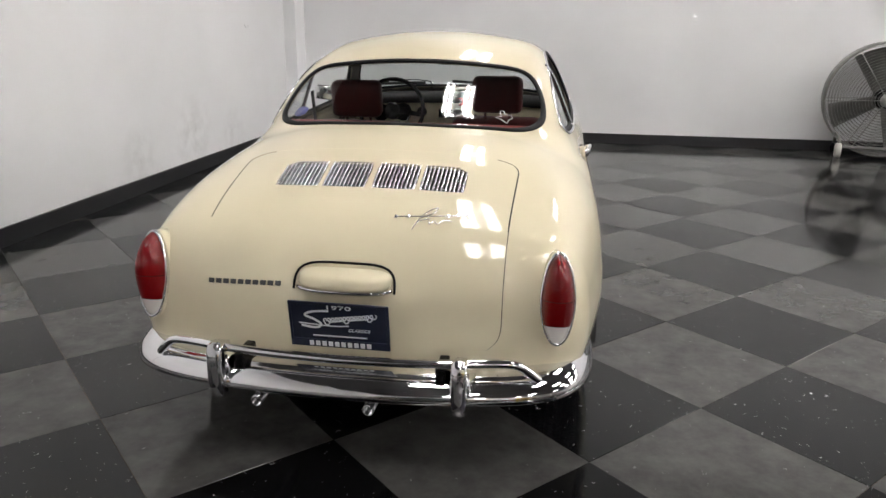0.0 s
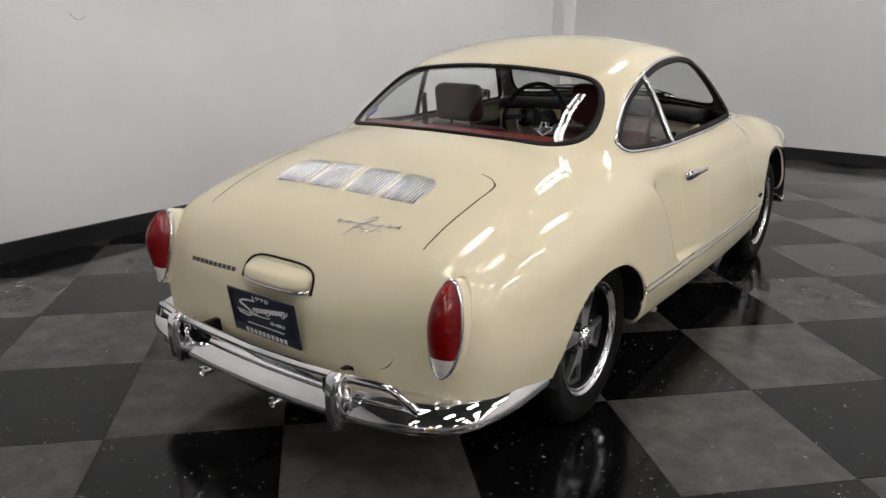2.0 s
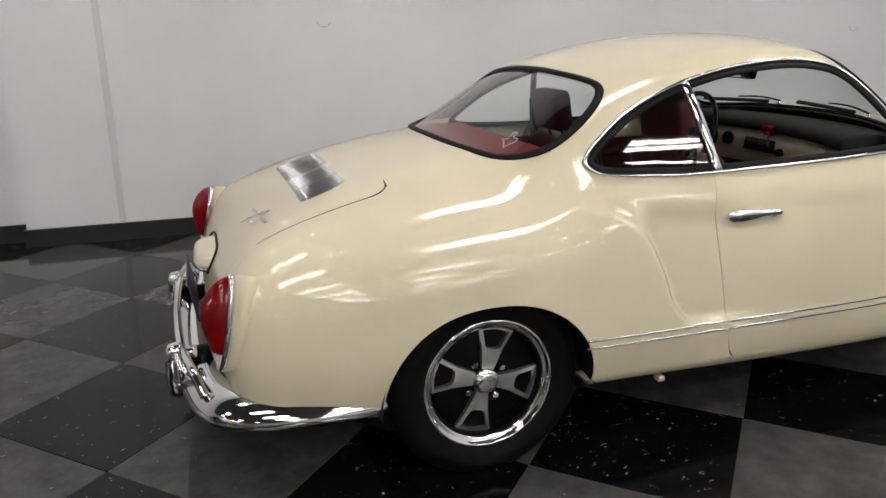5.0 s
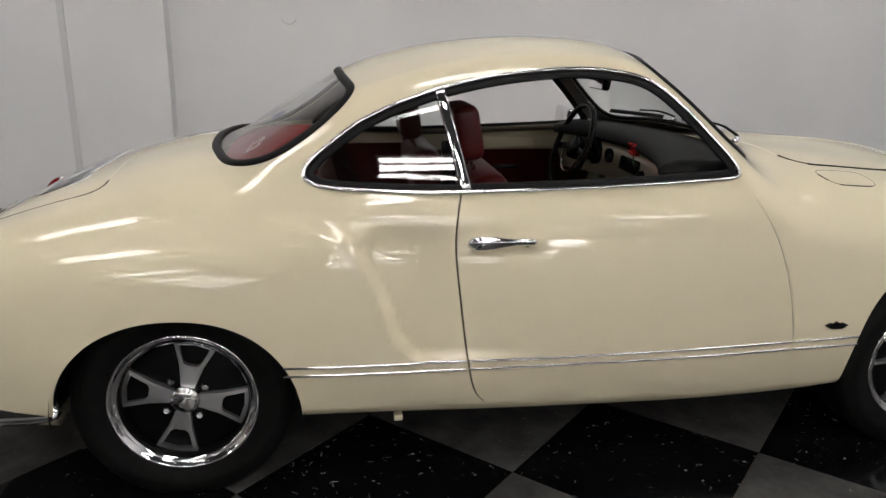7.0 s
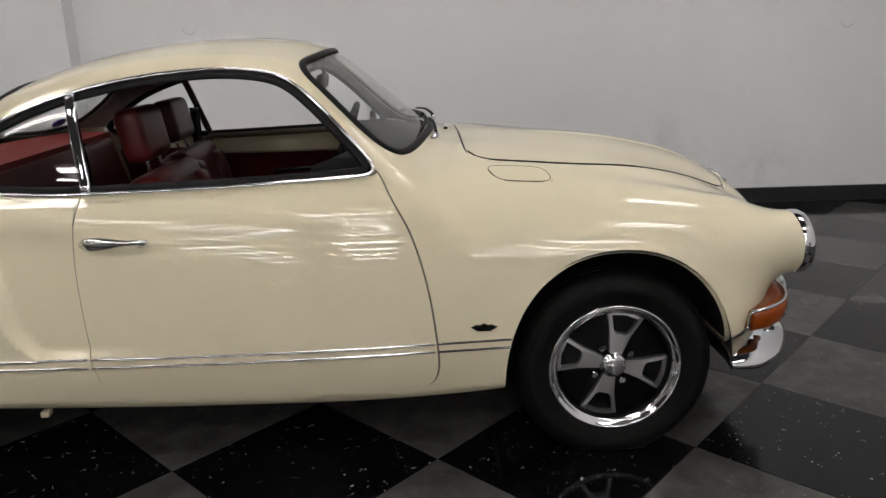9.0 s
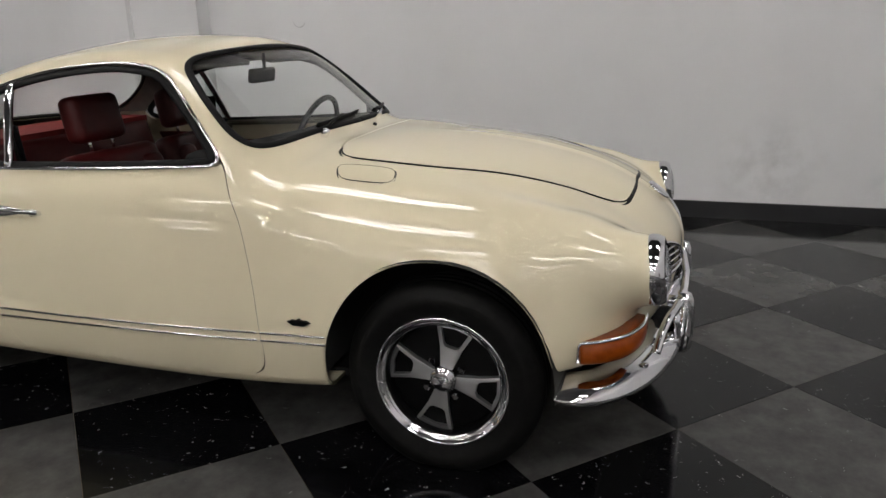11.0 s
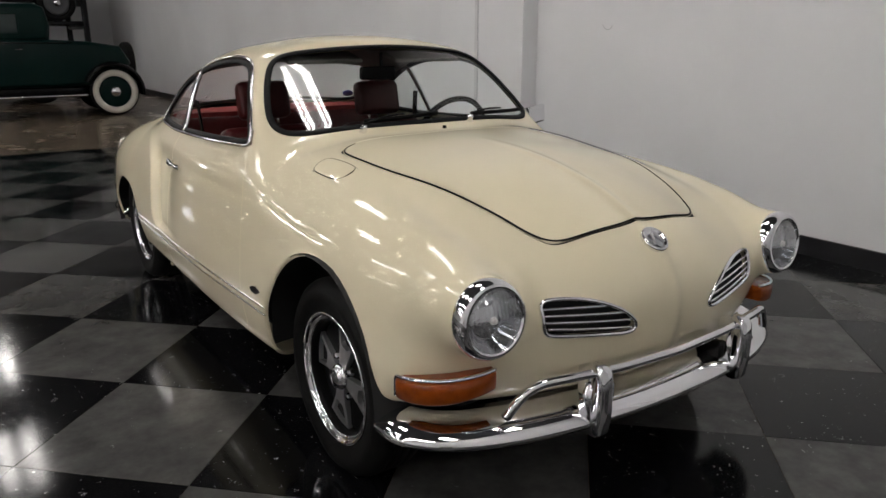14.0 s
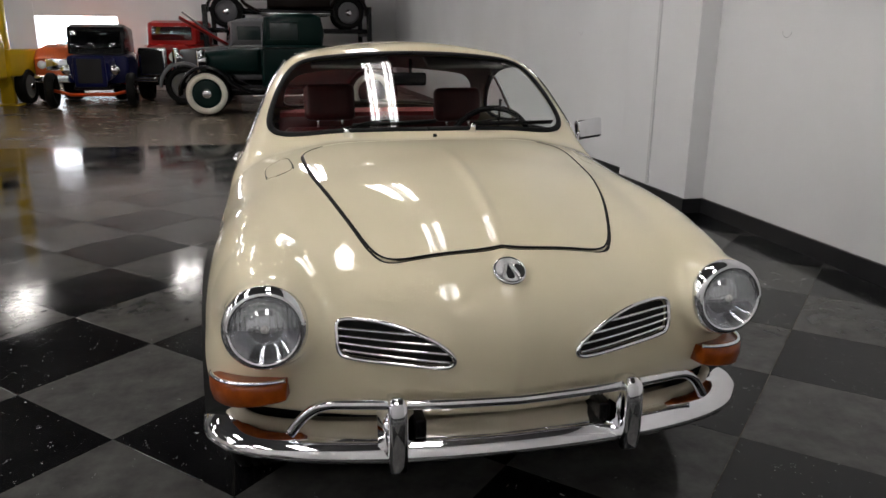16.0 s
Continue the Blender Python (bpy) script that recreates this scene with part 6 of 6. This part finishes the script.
def hot_rod(m):
    c = thing("hot_rod", "blue open-wheel hot rod with a black top and orange axle", "car", at=m)
    blue = paint("dark_blue_paint", (0.006, 0.008, 0.05))
    orange = paint("orange_paint", (0.55, 0.06, 0.01))
    profile_body("body", [(-1.5, 0.45), (-1.55, 1.0), (-0.3, 1.05), (0.25, 1.02), (0.3, 0.45)], 1.25, blue, c, 0.1)
    profile_body("top", [(-1.3, 1.05), (-1.25, 1.62), (-0.2, 1.68), (0.12, 1.62), (0.25, 1.05)], 1.15, BLACK, c, 0.08)
    part("windscreen", boxed((0.012, 0.98, 0.34), pose(0.215, 0, 1.36, 0, -14), 0.003), DARK_GLASS, c)
    profile_body("nose", [(0.25, 0.55), (0.25, 1.0), (1.1, 0.92), (1.14, 0.5)], 0.72, blue, c, 0.1)
    part("grille_shell", cushion((0.1, 0.6, 0.62), pose(1.16, 0, 0.72), 0.05), blue, c)
    part("grille_core", boxed((0.02, 0.46, 0.48), pose(1.213, 0, 0.73), 0.01), DARK, c)
    part("axle", sweep([(1.1, -0.72, 0.34), (1.16, -0.4, 0.26), (1.16, 0.4, 0.26), (1.1, 0.72, 0.34)], round_profile(0.035, 8)), orange, c, "orange front axle")
    part("chassis", boxed((2.7, 0.7, 0.1), pose(-0.2, 0, 0.4), 0.02), BLACK, c)
    for side in (1, -1):
        lamp = part("headlamp", moved(dome(0.1, 0.1, 0.05, 20, 5), facing((1.1, side * 0.46, 0.75), (1, 0, 0))), CHROME, c)
        part("lamp_stay", sweep([(1.08, side * 0.46, 0.72), (1.0, side * 0.3, 0.5)], round_profile(0.012, 6)), CHROME, c)
        w = spoked_wheel(c, 0.35, 0.15, None, BLACK)
        w.matrix_basis = pose(1.1, side * 0.76, 0.35, 90, 0, 180 if side > 0 else 0)
        w = spoked_wheel(c, 0.40, 0.3, None, BLACK)
        w.matrix_basis = pose(-1.15, side * 0.8, 0.4, 90, 0, 180 if side > 0 else 0)
    return c


hot_rod(pose(4.5, -14.2, 0, 0, 0, 93))


def pickup(m, label, colour, cab=True):
    c = thing("pickup_truck" if cab else "roadster", label, "truck" if cab else "car", at=m)
    p = paint("truck_paint", colour)
    if cab:
        profile_body("cab", [(-0.9, 0.55), (-0.95, 1.2), (-0.8, 1.85), (0.25, 1.88), (0.55, 1.3), (0.6, 0.55)], 1.6, p, c, 0.1)
        part("windscreen", boxed((0.012, 1.3, 0.5), pose(0.43, 0, 1.55, 0, -28), 0.003), DARK_GLASS, c)
    else:
        profile_body("cockpit", [(-0.95, 0.55), (-0.95, 1.1), (0.5, 1.12), (0.58, 0.55)], 1.6, p, c, 0.1)
        part("windscreen", boxed((0.02, 1.2, 0.22), pose(0.4, 0, 1.22, 0, -28), 0.003), DARK_GLASS, c)
    profile_body("nose", [(0.55, 0.55), (0.55, 1.25), (1.5, 1.15), (1.75, 0.95), (1.75, 0.5)], 1.7, p, c, 0.12)
    profile_body("bed", [(-2.5, 0.6), (-2.5, 1.15), (-0.92, 1.15), (-0.92, 0.6)], 1.7, p, c, 0.05)
    part("bumper", cushion((0.12, 1.7, 0.16), pose(1.85, 0, 0.52), 0.03), CHROME, c)
    part("grille_panel", boxed((0.03, 1.2, 0.25), pose(1.76, 0, 0.82), 0.02), CHROME, c)
    for side in (1, -1):
        if cab:
            part("window", boxed((0.75, 0.01, 0.42), pose(-0.3, side * 0.80, 1.55), 0.01), material("truck_window", (0.02, 0.025, 0.03), 0.08), c)
        part("headlamp", moved(dome(0.09, 0.09, 0.04, 20, 4), facing((1.76, side * 0.68, 0.82), (1, 0, 0))), CLEAR_LENS, c)
        for x in (1.15, -1.7):
            w = spoked_wheel(c, 0.37, 0.2, None, GREY_METAL)
            w.matrix_basis = pose(x, side * 0.78, 0.37, 90, 0, 180 if side > 0 else 0)
    return c


pickup(pose(6.98, -12.6, 0, 0, 0, 84), "bright yellow pickup truck at the side of the hall", (0.65, 0.42, 0.01))
pickup(pose(5.2, -16.2, 0, 0, 0, 95), "orange low roadster near the roll-up door", (0.6, 0.12, 0.03), False)
slab("door_1", 5.0, 7.1, HALL_Y - 0.06, HALL_Y - 0.02, 1.98, 3.2, WALL, "white roll-up door, half open")
YELLOW = paint("yellow_lift_paint", (0.62, 0.42, 0.02))
lift_post = thing("lift_post", "yellow steel post of a vehicle lift beside the pickup", "lift", at=pose(6.3, -13.9, 0))
part("column", boxed((0.26, 0.2, 3.4), pose(0, 0, 1.7), 0.02), YELLOW, lift_post)
part("base_plate", boxed((0.5, 0.45, 0.03), pose(0, 0, 0.015), 0.005), YELLOW, lift_post)
# scuff marks on the west wall: thin curls left by removed fixings
SCUFF = material("pencil_mark", (0.3, 0.3, 0.3), 0.7)
for y, z in ((-1.02, 1.41), (3.8, 1.36), (-4.6, 1.46)):
    pts2 = [(WALL_X + 0.001, y + 0.05 * math.cos(a), z + 0.05 * math.sin(a)) for a in np.linspace(3.3, 5.9, 14)]
    tagged(part("wall_mark", sweep(pts2, round_profile(0.0016, 4), False, [(1, 0, 0)] * 14), SCUFF), "thin curved scuff mark on the white wall", kind="structure")
for y in (2.6, 2.68):
    ob = slab("wall_socket", WALL_X, WALL_X + 0.008, -5.3 + y * 0.1, -5.23 + y * 0.1, 0.36, 0.48, WALL, "white wall socket plate", kind="", category="socket")


def light_rows():
    """Four-tube lights in rows over the showroom, fewer over the hall behind it."""
    lamp = ceiling_lamp()
    spots = [(x, y) for x in (0.12, 3.3, 6.5, 9.7, 12.9, 16.1, 19.3, 22.5) for y in (3.5, -0.1, -3.7)] + [(1.35, -8.6), (1.35, -12.6), (7.0, -10.5), (7.0, -15.0), (3.4, -16.5), (14.0, -9.0), (9.5, -15.0)]
    lamp.matrix_basis = pose(*spots[0], 4.8)
    for x, y in spots[1:]:
        copy_thing(lamp, pose(x, y, 4.8))


light_rows()
lay_tiles()
